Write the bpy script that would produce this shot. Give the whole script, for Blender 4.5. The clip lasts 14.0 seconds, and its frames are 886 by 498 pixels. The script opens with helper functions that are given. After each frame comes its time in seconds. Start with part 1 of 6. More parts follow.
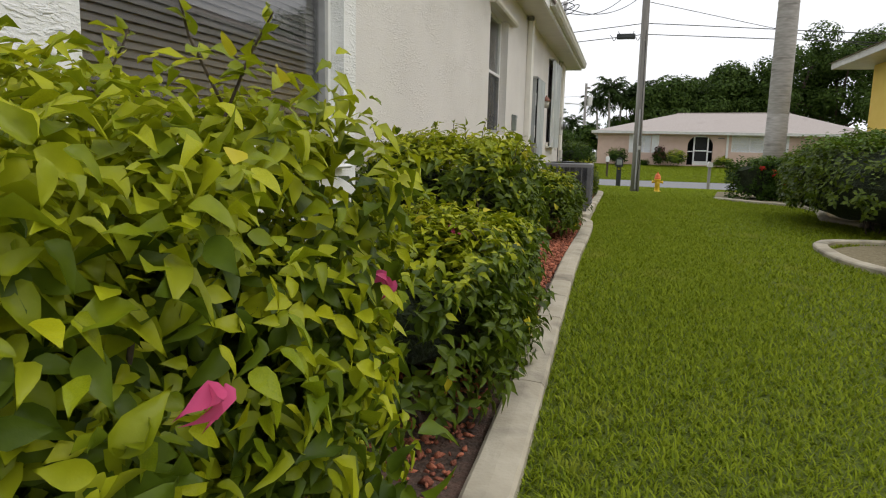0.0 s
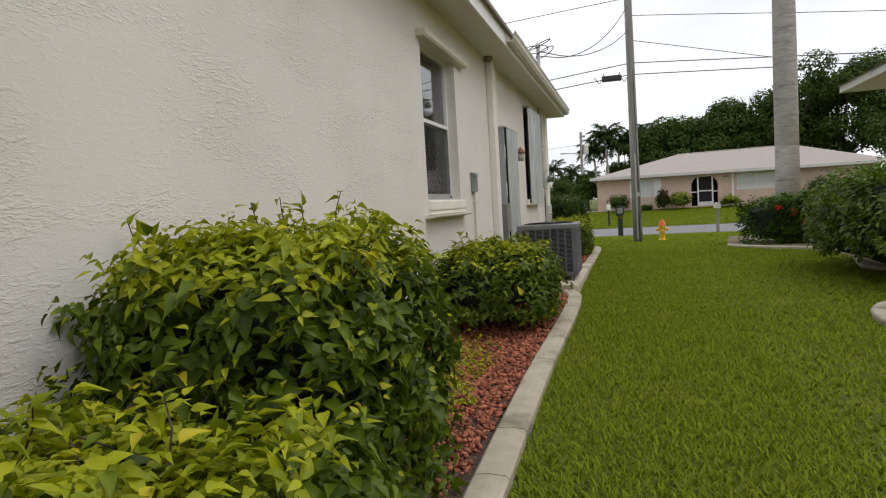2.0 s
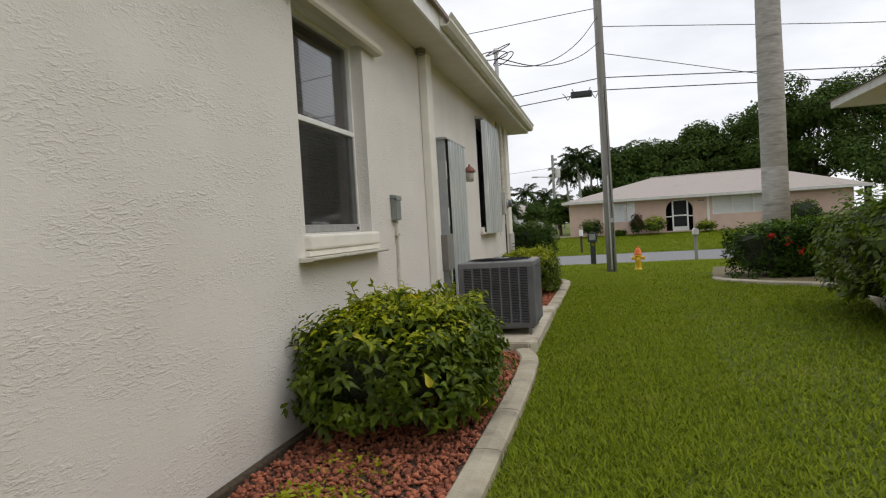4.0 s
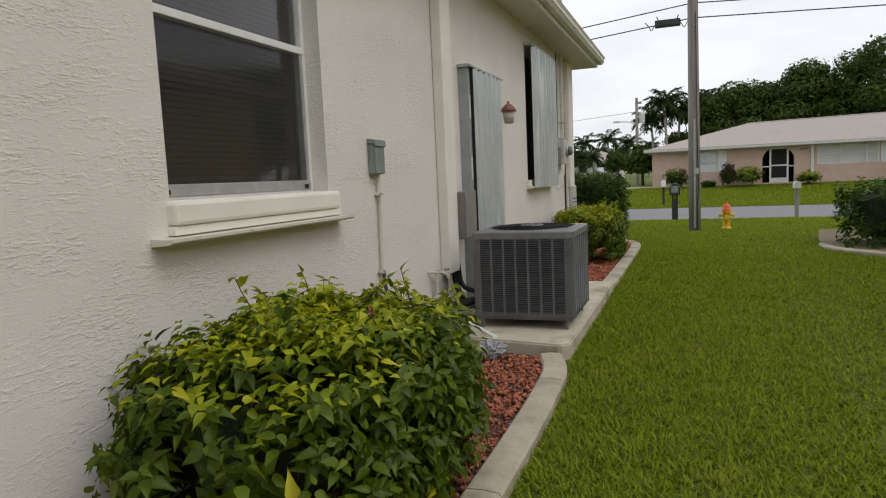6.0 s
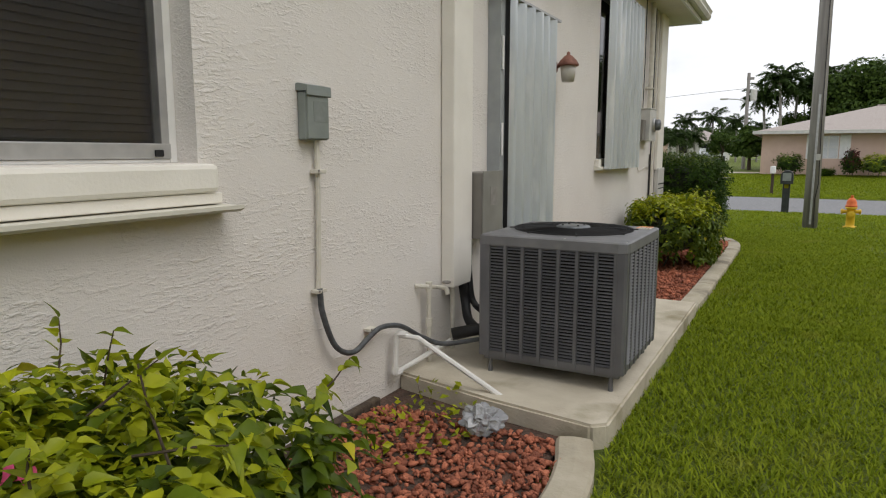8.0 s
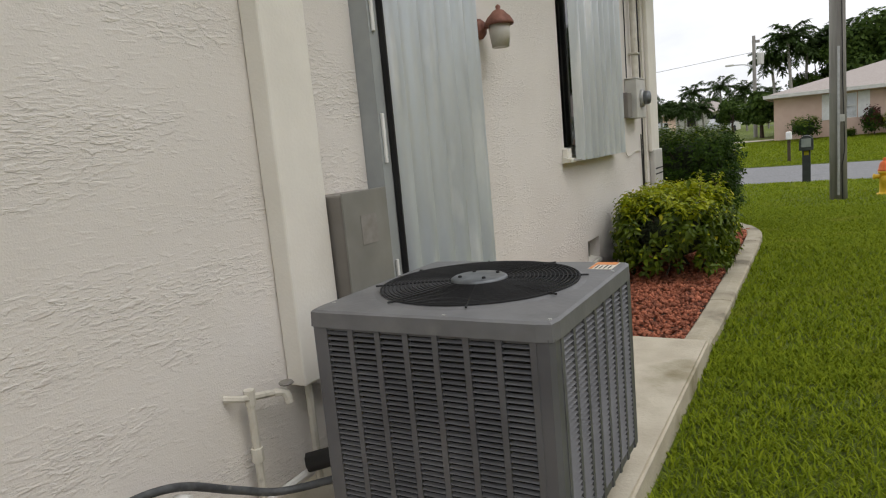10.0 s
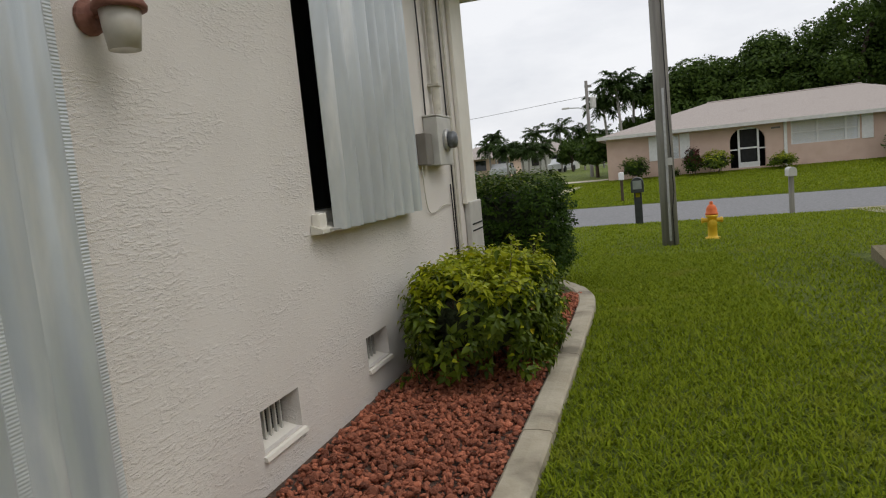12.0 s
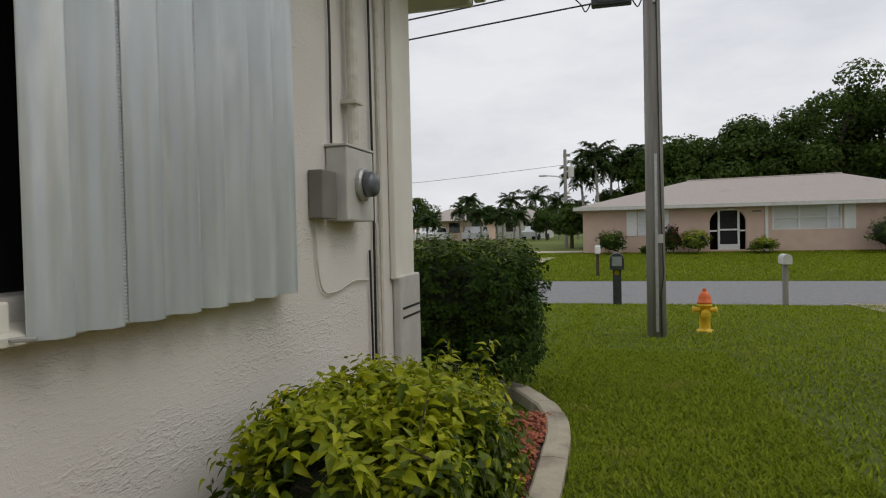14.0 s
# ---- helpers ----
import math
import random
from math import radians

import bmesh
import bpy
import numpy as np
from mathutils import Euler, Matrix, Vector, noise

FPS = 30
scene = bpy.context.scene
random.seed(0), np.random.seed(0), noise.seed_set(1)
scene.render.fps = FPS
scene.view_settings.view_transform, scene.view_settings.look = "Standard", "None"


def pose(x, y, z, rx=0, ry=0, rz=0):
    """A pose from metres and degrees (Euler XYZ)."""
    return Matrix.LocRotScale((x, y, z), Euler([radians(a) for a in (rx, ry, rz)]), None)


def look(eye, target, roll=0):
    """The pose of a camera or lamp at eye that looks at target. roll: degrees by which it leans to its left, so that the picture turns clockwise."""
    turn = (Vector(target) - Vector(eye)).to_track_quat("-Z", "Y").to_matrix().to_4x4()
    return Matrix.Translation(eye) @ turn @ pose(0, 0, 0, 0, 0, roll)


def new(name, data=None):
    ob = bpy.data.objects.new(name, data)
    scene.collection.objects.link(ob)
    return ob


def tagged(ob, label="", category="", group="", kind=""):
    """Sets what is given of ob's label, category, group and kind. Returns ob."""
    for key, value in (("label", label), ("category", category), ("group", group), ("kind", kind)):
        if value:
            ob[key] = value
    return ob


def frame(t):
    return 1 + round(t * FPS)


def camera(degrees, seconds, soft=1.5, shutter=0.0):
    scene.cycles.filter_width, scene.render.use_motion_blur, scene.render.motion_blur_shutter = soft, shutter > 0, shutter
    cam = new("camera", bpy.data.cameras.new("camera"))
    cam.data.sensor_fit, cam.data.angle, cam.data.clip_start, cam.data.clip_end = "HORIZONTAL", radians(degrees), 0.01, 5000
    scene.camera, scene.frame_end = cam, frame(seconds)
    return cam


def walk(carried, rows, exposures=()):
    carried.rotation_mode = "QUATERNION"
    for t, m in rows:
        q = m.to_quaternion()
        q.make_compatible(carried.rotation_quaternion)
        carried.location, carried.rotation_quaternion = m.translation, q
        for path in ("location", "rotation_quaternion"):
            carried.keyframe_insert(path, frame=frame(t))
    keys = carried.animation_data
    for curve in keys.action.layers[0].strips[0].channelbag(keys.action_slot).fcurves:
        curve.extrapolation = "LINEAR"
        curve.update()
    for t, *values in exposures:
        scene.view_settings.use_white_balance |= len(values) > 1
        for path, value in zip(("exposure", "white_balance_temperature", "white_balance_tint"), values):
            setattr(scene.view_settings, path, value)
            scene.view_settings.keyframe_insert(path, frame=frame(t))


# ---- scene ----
cam = camera(68.0, 14.0, soft=1.15)
EXPOSURES = [(0, 0.3), (0.8, 0.6), (1.5, 0.45), (2, 0.2), (2.5, 0.02), (3, 0.1), (5.3, 0.08), (6, 0.06), (7, 0.2), (9.5, 0.24), (10.5, 0.2), (11, 0.38), (11.5, 0.25), (12, -0.05), (12.5, -0.08), (13, -0.02), (13.5, -0.1), (14, -0.22)]
PATH = [
    (0, (1.528, 1.458, 1.016), (1.015, 3.367, 0.709), 1.4),
    (0.5, (1.583, 1.942, 1.114), (0.932, 3.792, 0.724), -0.3),
    (1, (1.602, 2.498, 1.15), (0.827, 4.317, 0.849), -0.6),
    (1.5, (1.626, 2.9, 1.147), (1.042, 4.802, 0.944), 0.3),
    (2, (1.716, 3.339, 1.118), (1.166, 5.258, 0.989), -3.3),
    (2.5, (1.639, 3.844, 1.16), (1.048, 5.743, 0.952), -2.6),
    (3, (1.582, 4.286, 1.204), (1.159, 6.231, 1.012), -2.8),
    (3.2, (1.643, 4.518, 1.138), (1.245, 6.477, 1.095), -4.6),
    (5.3, (1.796, 6.309, 1.242), (1.181, 8.206, 1.084), -0.6),
    (5.5, (1.816, 6.499, 1.245), (1.211, 8.398, 1.08), -2.8),
    (6, (1.863, 6.962, 1.216), (1.154, 8.82, 1.005), -2.6),
    (6.5, (1.741, 7.415, 1.226), (1.062, 9.28, 0.984), -2.5),
    (7, (1.765, 7.845, 1.211), (0.951, 9.66, 1.0), -3.9),
    (7.2, (1.772, 8.003, 1.215), (0.953, 9.811, 0.974), -1.6),
    (9.3, (1.626, 9.585, 1.199), (0.576, 11.254, 0.865), -1.8),
    (9.5, (1.61, 9.749, 1.194), (0.593, 11.435, 0.843), -2.7),
    (10, (1.618, 10.16, 1.234), (0.626, 11.87, 0.935), -5.3),
    (10.5, (1.541, 10.563, 1.228), (0.737, 12.368, 0.919), -5.7),
    (11, (1.61, 10.953, 1.247), (0.945, 12.822, 0.997), -8.4),
    (11.5, (1.593, 11.429, 1.256), (0.931, 13.298, 0.994), -5.4),
    (12, (1.599, 11.881, 1.291), (0.997, 13.775, 1.065), -5.5),
    (12.5, (1.652, 12.297, 1.255), (0.89, 14.13, 1.007), -5.0),
    (13, (1.501, 12.738, 1.332), (0.701, 14.57, 1.268), -7.0),
    (13.5, (1.488, 13.236, 1.356), (0.871, 15.136, 1.255), -2.5),
    (14, (1.401, 13.682, 1.294), (0.887, 15.614, 1.243), -1.2),
]
walk(cam, [(t, look(eye, target, roll)) for t, eye, target, roll in PATH], EXPOSURES)

# ---- world, sun, exposure ----
world = bpy.data.worlds.new("overcast_sky")
scene.world = world
world.use_nodes = True
wn, wl = world.node_tree.nodes, world.node_tree.links
wn.clear()
w_out = wn.new("ShaderNodeOutputWorld")
w_bg = wn.new("ShaderNodeBackground")
w_sky = wn.new("ShaderNodeTexSky")
w_sky.sky_type, w_sky.sun_disc = "NISHITA", False
w_sky.sun_elevation, w_sky.sun_rotation = radians(55), radians(60)
w_sky.dust_density, w_sky.air_density = 3.0, 1.2
w_tc = wn.new("ShaderNodeTexCoord")
w_map = wn.new("ShaderNodeMapping")
w_map.inputs["Scale"].default_value = (1.6, 1.6, 4.5)
w_noise = wn.new("ShaderNodeTexNoise")
w_noise.inputs["Scale"].default_value, w_noise.inputs["Detail"].default_value = 2.2, 6.0
w_noise.inputs["Roughness"].default_value = 0.55
w_ramp = wn.new("ShaderNodeValToRGB")
w_ramp.color_ramp.elements[0].position, w_ramp.color_ramp.elements[0].color = 0.30, (8.1, 8.35, 8.95, 1)
w_ramp.color_ramp.elements[1].position, w_ramp.color_ramp.elements[1].color = 0.62, (10.3, 10.4, 10.75, 1)
w_mix = wn.new("ShaderNodeMix")
w_mix.data_type = "RGBA"
w_mix.inputs["Factor"].default_value = 0.93
wl.new(w_tc.outputs["Generated"], w_map.inputs["Vector"])
wl.new(w_map.outputs["Vector"], w_noise.inputs["Vector"])
wl.new(w_noise.outputs["Fac"], w_ramp.inputs["Fac"])
wl.new(w_sky.outputs["Color"], w_mix.inputs["A"])
wl.new(w_ramp.outputs["Color"], w_mix.inputs["B"])
wl.new(w_mix.outputs["Result"], w_bg.inputs["Color"])
w_bg.inputs["Strength"].default_value = 0.095
wl.new(w_bg.outputs["Background"], w_out.inputs["Surface"])

sun = bpy.data.lights.new("sun", "SUN")
sun.energy, sun.angle, sun.color = 0.9, radians(35), (1.0, 0.96, 0.9)
sun_ob = new("sun", sun)
sun_ob.matrix_world = look((20, 6, 30), (0, 10, 0))

# ---- materials ----


def mat(name, a, b=None, scale=8.0, rough=0.7, bump=0.0, bump_scale=60.0, metal=0.0, stretch=(1, 1, 1), lo=0.35, hi=0.68,
        spots=None, spot_scale=2.0, spot_at=0.62, per="", detail=6.0, coat=0.0, dist=0.01, alpha=None):
    """Two-colour noise at one scale, stains at another, and fine relief. per: 'object' or 'island' shifts the blend by piece."""
    m = bpy.data.materials.new(name)
    m.use_nodes = True
    n, l = m.node_tree.nodes, m.node_tree.links
    p = n["Principled BSDF"]
    p.inputs["Roughness"].default_value, p.inputs["Metallic"].default_value = rough, metal
    p.inputs["Coat Weight"].default_value = coat
    b = b or a
    tc = n.new("ShaderNodeTexCoord")
    mp = n.new("ShaderNodeMapping")
    mp.inputs["Scale"].default_value = stretch
    l.new(tc.outputs["Object"], mp.inputs["Vector"])
    no = n.new("ShaderNodeTexNoise")
    no.inputs["Scale"].default_value, no.inputs["Detail"].default_value = scale, detail
    l.new(mp.outputs["Vector"], no.inputs["Vector"])
    fac = no.outputs["Fac"]
    if per:
        src = n.new("ShaderNodeObjectInfo" if per == "object" else "ShaderNodeNewGeometry")
        rnd = src.outputs["Random" if per == "object" else "Random Per Island"]
        mx = n.new("ShaderNodeMath")
        mx.operation = "MULTIPLY_ADD"
        l.new(rnd, mx.inputs[0])
        mx.inputs[1].default_value = 0.62
        ad = n.new("ShaderNodeMath")
        ad.operation = "MULTIPLY"
        l.new(fac, ad.inputs[0])
        ad.inputs[1].default_value = 0.5
        l.new(ad.outputs[0], mx.inputs[2])
        fac = mx.outputs[0]
        lo, hi = 0.08, 0.95
    ra = n.new("ShaderNodeValToRGB")
    ra.color_ramp.elements[0].position, ra.color_ramp.elements[0].color = lo, (*a, 1)
    ra.color_ramp.elements[1].position, ra.color_ramp.elements[1].color = hi, (*b, 1)
    l.new(fac, ra.inputs["Fac"])
    col = ra.outputs["Color"]
    if spots:
        n2 = n.new("ShaderNodeTexNoise")
        n2.inputs["Scale"].default_value, n2.inputs["Detail"].default_value = spot_scale, 5.0
        l.new(mp.outputs["Vector"], n2.inputs["Vector"])
        r2 = n.new("ShaderNodeValToRGB")
        r2.color_ramp.elements[0].position, r2.color_ramp.elements[0].color = spot_at, (0, 0, 0, 1)
        r2.color_ramp.elements[1].position, r2.color_ramp.elements[1].color = min(1.0, spot_at + 0.16), (1, 1, 1, 1)
        l.new(n2.outputs["Fac"], r2.inputs["Fac"])
        mi = n.new("ShaderNodeMix")
        mi.data_type = "RGBA"
        l.new(r2.outputs["Color"], mi.inputs["Factor"])
        l.new(col, mi.inputs["A"])
        mi.inputs["B"].default_value = (*spots, 1)
        col = mi.outputs["Result"]
    l.new(col, p.inputs["Base Color"])
    if bump:
        n3 = n.new("ShaderNodeTexNoise")
        n3.inputs["Scale"].default_value, n3.inputs["Detail"].default_value = bump_scale, 4.0
        l.new(mp.outputs["Vector"], n3.inputs["Vector"])
        bu = n.new("ShaderNodeBump")
        bu.inputs["Strength"].default_value, bu.inputs["Distance"].default_value = bump, dist
        l.new(n3.outputs["Fac"], bu.inputs["Height"])
        l.new(bu.outputs["Normal"], p.inputs["Normal"])
    return m


def stucco(name, a, b, stain, strength=0.5):
    """Knockdown stucco: flattened trowel patches with ragged edges, over a sandy grain."""
    m = mat(name, a, b, scale=1.4, rough=0.88, spots=stain, spot_scale=1.1, spot_at=0.66)
    n, l = m.node_tree.nodes, m.node_tree.links
    p = n["Principled BSDF"]
    tc = n.new("ShaderNodeTexCoord")
    mp = n.new("ShaderNodeMapping")
    mp.inputs["Scale"].default_value = (1.0, 0.42, 1.2)
    l.new(tc.outputs["Object"], mp.inputs["Vector"])

    def grain(scale, detail, lo, hi, stretched=True, twist=0.0):
        no = n.new("ShaderNodeTexNoise")
        no.inputs["Scale"].default_value, no.inputs["Detail"].default_value = scale, detail
        no.inputs["Distortion"].default_value = twist
        l.new(mp.outputs["Vector"] if stretched else tc.outputs["Object"], no.inputs["Vector"])
        r = n.new("ShaderNodeMapRange")
        r.interpolation_type = "SMOOTHSTEP"
        r.inputs["From Min"].default_value, r.inputs["From Max"].default_value = lo, hi
        l.new(no.outputs["Fac"], r.inputs["Value"])
        return r.outputs["Result"]

    def math_node(op, a, b, c=None):
        k = n.new("ShaderNodeMath")
        k.operation = op
        for q, v in enumerate((a, b, c)):
            if isinstance(v, float):
                k.inputs[q].default_value = v
            elif v is not None:
                l.new(v, k.inputs[q])
        return k.outputs[0]

    drag = grain(46.0, 6.0, 0.52, 0.64, True, 0.35)
    fleck = grain(95.0, 4.0, 0.45, 0.66)
    sand = grain(190.0, 2.0, 0.2, 0.8, False)
    mask = math_node("MULTIPLY_ADD", grain(3.4, 5.0, 0.42, 0.64), 0.85, 0.15)
    marks = math_node("MULTIPLY", math_node("MULTIPLY_ADD", fleck, 0.5, drag), mask)
    height = math_node("MULTIPLY_ADD", sand, 0.14, marks)
    bu = n.new("ShaderNodeBump")
    bu.inputs["Strength"].default_value, bu.inputs["Distance"].default_value = strength, 0.0055
    l.new(height, bu.inputs["Height"])
    l.new(bu.outputs["Normal"], p.inputs["Normal"])
    return m


def leaf_mat(name, a, b, gloss=0.42, per="island", **more):
    """Leaf: colour by leaf, some light passing through the blade."""
    m = mat(name, a, b, scale=30.0, rough=gloss, per=per, **more)
    n, l = m.node_tree.nodes, m.node_tree.links
    p, out = n["Principled BSDF"], n["Material Output"]
    p.inputs["Specular IOR Level"].default_value = 0.26 if gloss < 0.5 else 0.12
    tr = n.new("ShaderNodeBsdfTranslucent")
    l.new(p.inputs["Base Color"].links[0].from_socket, tr.inputs["Color"])
    mix = n.new("ShaderNodeMixShader")
    mix.inputs["Fac"].default_value = 0.34
    l.new(p.outputs["BSDF"], mix.inputs[1])
    l.new(tr.outputs["BSDF"], mix.inputs[2])
    l.new(mix.outputs["Shader"], out.inputs["Surface"])
    return m


def glass_mat(name, tint=(0.02, 0.022, 0.022), rough=0.03):
    m = mat(name, tint, rough=rough)
    m.node_tree.nodes["Principled BSDF"].inputs["IOR"].default_value = 1.5
    return m


M_STUCCO = stucco("cream_stucco", (0.69, 0.655, 0.612), (0.75, 0.715, 0.675), (0.61, 0.565, 0.505))
M_STUCCO_WHITE = stucco("white_stucco", (0.78, 0.78, 0.76), (0.84, 0.84, 0.82), (0.72, 0.71, 0.68), 0.7)
M_SMOOTH = mat("cream_paint", (0.75, 0.72, 0.65), (0.81, 0.78, 0.71), scale=5, rough=0.75, bump=0.15, bump_scale=90, spots=(0.55, 0.50, 0.40), spot_at=0.7)
M_WHITE = mat("white_trim_paint", (0.72, 0.72, 0.70), (0.80, 0.80, 0.78), scale=9, rough=0.55, bump=0.08, spots=(0.5, 0.49, 0.46), spot_at=0.7, spot_scale=6)
M_MILDEW = mat("mildewed_sill_paint", (0.74, 0.74, 0.72), (0.80, 0.80, 0.78), scale=9, rough=0.6, spots=(0.04, 0.04, 0.037), spot_at=0.55, spot_scale=15, bump=0.2)
M_SOFFIT = mat("soffit_paint", (0.62, 0.58, 0.48), (0.68, 0.64, 0.54), scale=4, rough=0.7, spots=(0.5, 0.46, 0.38), spot_at=0.66)
M_GUTTER = mat("gutter_metal", (0.60, 0.58, 0.50), (0.68, 0.66, 0.58), scale=6, rough=0.5, spots=(0.25, 0.25, 0.22), spot_at=0.62, spot_scale=5)
M_SHINGLE = mat("shingle", (0.30, 0.24, 0.21), (0.40, 0.33, 0.29), scale=30, rough=0.9, bump=0.5, bump_scale=120, spots=(0.24, 0.2, 0.18), spot_scale=3)
M_BLINDPALE = mat("grey_blind_slats", (0.32, 0.31, 0.295), (0.40, 0.39, 0.37), scale=3, rough=0.5)
# Window 2's slats: the dimming by its screen is put into the darker colour.
M_BLIND = mat("blind_slats", (0.085, 0.074, 0.068), (0.12, 0.105, 0.098), scale=3, rough=0.5)
M_ALU = mat("mill_aluminium", (0.42, 0.42, 0.42), (0.52, 0.52, 0.51), scale=14, rough=0.45, metal=0.6, spots=(0.3, 0.3, 0.29), spot_at=0.65)
M_GALV = mat("galvanised_shutter", (0.50, 0.54, 0.56), (0.60, 0.645, 0.665), scale=3.5, rough=0.3, metal=0.3, stretch=(1, 3, 0.5), spots=(0.78, 0.80, 0.80), spot_scale=2.5, spot_at=0.55, bump=0.05, bump_scale=200)
M_KNURL = mat("knurled_shutter_edge", (0.56, 0.60, 0.62), (0.66, 0.70, 0.72), scale=3.5, rough=0.36, metal=0.3)
kn, kl = M_KNURL.node_tree.nodes, M_KNURL.node_tree.links
k_tc, k_wv, k_bu = kn.new("ShaderNodeTexCoord"), kn.new("ShaderNodeTexWave"), kn.new("ShaderNodeBump")
k_wv.bands_direction = "Z"
k_wv.inputs["Scale"].default_value = 30.0
k_bu.inputs["Strength"].default_value, k_bu.inputs["Distance"].default_value = 0.45, 0.003
kl.new(k_tc.outputs["Object"], k_wv.inputs["Vector"])
kl.new(k_wv.outputs["Fac"], k_bu.inputs["Height"])
kl.new(k_bu.outputs["Normal"], kn["Principled BSDF"].inputs["Normal"])
M_FLEX = mat("grey_flexible_conduit", (0.045, 0.048, 0.052), (0.10, 0.105, 0.11), scale=30, rough=0.55, spots=(0.42, 0.40, 0.36), spot_at=0.66, spot_scale=24)
# Near-black for small black parts and for sheets painted as shade.
M_DARK = mat("black_parts_and_shade", (0.012, 0.012, 0.012), (0.02, 0.02, 0.02), rough=0.9)
M_GLASS = glass_mat("window_glass")
M_DOORGREY = mat("grey_jamb_paint", (0.30, 0.32, 0.32), (0.36, 0.38, 0.38), rough=0.6, spots=(0.22, 0.23, 0.23))
M_BOXGREY = mat("grey_enclosure", (0.20, 0.225, 0.21), (0.25, 0.275, 0.255), scale=7, rough=0.5, spots=(0.16, 0.18, 0.165), bump=0.06)
M_BOXBROWN = mat("brown_grey_enclosure", (0.17, 0.155, 0.135), (0.21, 0.195, 0.175), scale=5, rough=0.5, spots=(0.25, 0.24, 0.22), spot_at=0.6)
M_METERGREY = mat("meter_can_paint", (0.50, 0.49, 0.46), (0.58, 0.57, 0.53), scale=8, rough=0.55, spots=(0.36, 0.34, 0.3), spot_at=0.66)
M_AC = mat("grey_unit_paint", (0.105, 0.105, 0.112), (0.14, 0.14, 0.147), scale=5, rough=0.42, spots=(0.15, 0.15, 0.15), spot_at=0.66, spot_scale=8, bump=0.05)
M_ACTOP = mat("grey_top_pan_paint", (0.145, 0.145, 0.15), (0.19, 0.19, 0.195), scale=9, rough=0.5, spots=(0.19, 0.19, 0.185), spot_at=0.6, spot_scale=14, bump=0.08)
# Near-black: the shade inside the unit is put into this colour.
M_ACIN = mat("condenser_shade_black", (0.010, 0.010, 0.011), (0.018, 0.018, 0.019), rough=0.8)
M_WIRE = mat("black_wire_coating", (0.008, 0.008, 0.009), (0.015, 0.015, 0.016), rough=0.75)
M_HUB = mat("fan_motor_cap", (0.11, 0.12, 0.13), (0.19, 0.20, 0.21), scale=25, rough=0.4, metal=0.4, spots=(0.08, 0.08, 0.08))
M_CONC = mat("old_concrete", (0.47, 0.42, 0.33), (0.57, 0.52, 0.42), scale=6, rough=0.92, bump=0.35, bump_scale=70, spots=(0.26, 0.225, 0.14), spot_scale=2.4, spot_at=0.56)
M_KERB = mat("kerb_concrete", (0.385, 0.34, 0.255), (0.485, 0.44, 0.345), scale=7, rough=0.92, bump=0.4, bump_scale=55, spots=(0.20, 0.175, 0.13), spot_scale=3.5, spot_at=0.53)
M_SOIL = mat("brown_mulch_soil", (0.055, 0.036, 0.026), (0.12, 0.07, 0.05), scale=22, rough=0.95, bump=0.9, bump_scale=60, dist=0.02)
M_ROCK = mat("red_lava_rock", (0.12, 0.038, 0.024), (0.58, 0.20, 0.11), scale=30, rough=0.95, bump=0.8, bump_scale=140, per="object")
M_ROCKS = mat("red_lava_rocks", (0.12, 0.038, 0.024), (0.58, 0.20, 0.11), scale=30, rough=0.95, bump=0.8, bump_scale=140, per="island")
M_LAWN = mat("lawn_soil_and_thatch", (0.07, 0.10, 0.006), (0.14, 0.18, 0.012), scale=9, rough=0.95, bump=0.8, bump_scale=120, dist=0.03, spots=(0.13, 0.145, 0.022), spot_scale=1.3, spot_at=0.58)
M_BLADE = leaf_mat("grass_blade", (0.085, 0.140, 0.006), (0.315, 0.375, 0.021), 0.7, spots=(0.29, 0.31, 0.04), spot_scale=1.8, spot_at=0.59)
M_ROAD = mat("grey_asphalt", (0.17, 0.17, 0.175), (0.24, 0.24, 0.245), scale=14, rough=0.93, bump=0.3, bump_scale=120, spots=(0.14, 0.14, 0.14), spot_scale=0.7)
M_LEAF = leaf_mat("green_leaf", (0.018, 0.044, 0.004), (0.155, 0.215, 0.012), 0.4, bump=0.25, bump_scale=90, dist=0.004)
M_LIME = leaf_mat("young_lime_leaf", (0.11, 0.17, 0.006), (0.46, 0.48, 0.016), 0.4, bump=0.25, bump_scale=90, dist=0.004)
M_YELLOW = leaf_mat("yellowing_leaf", (0.42, 0.40, 0.02), (0.62, 0.52, 0.03))
M_LIMESINGLE = leaf_mat("outer_lime_leaf", (0.15, 0.23, 0.007), (0.50, 0.50, 0.014), per="object", bump=0.12, bump_scale=3, dist=0.1)
M_DEEP = leaf_mat("deep_green_leaf", (0.010, 0.030, 0.005), (0.062, 0.115, 0.012), 0.55)
M_MID = leaf_mat("mid_green_leaf", (0.035, 0.080, 0.006), (0.15, 0.25, 0.018), 0.45)
M_TREE = leaf_mat("tree_leaf", (0.018, 0.042, 0.008), (0.085, 0.135, 0.022), 0.55)
M_PALMLEAF = leaf_mat("palm_frond_leaf", (0.03, 0.055, 0.014), (0.07, 0.115, 0.03), 0.55)
M_PINK = leaf_mat("pink_bract", (0.55, 0.045, 0.17), (0.80, 0.14, 0.30), 0.5)
M_BURGUNDY = leaf_mat("burgundy_leaf", (0.045, 0.014, 0.014), (0.12, 0.035, 0.03), 0.5)
M_RED = leaf_mat("red_flower", (0.45, 0.02, 0.02), (0.65, 0.05, 0.04), 0.5)
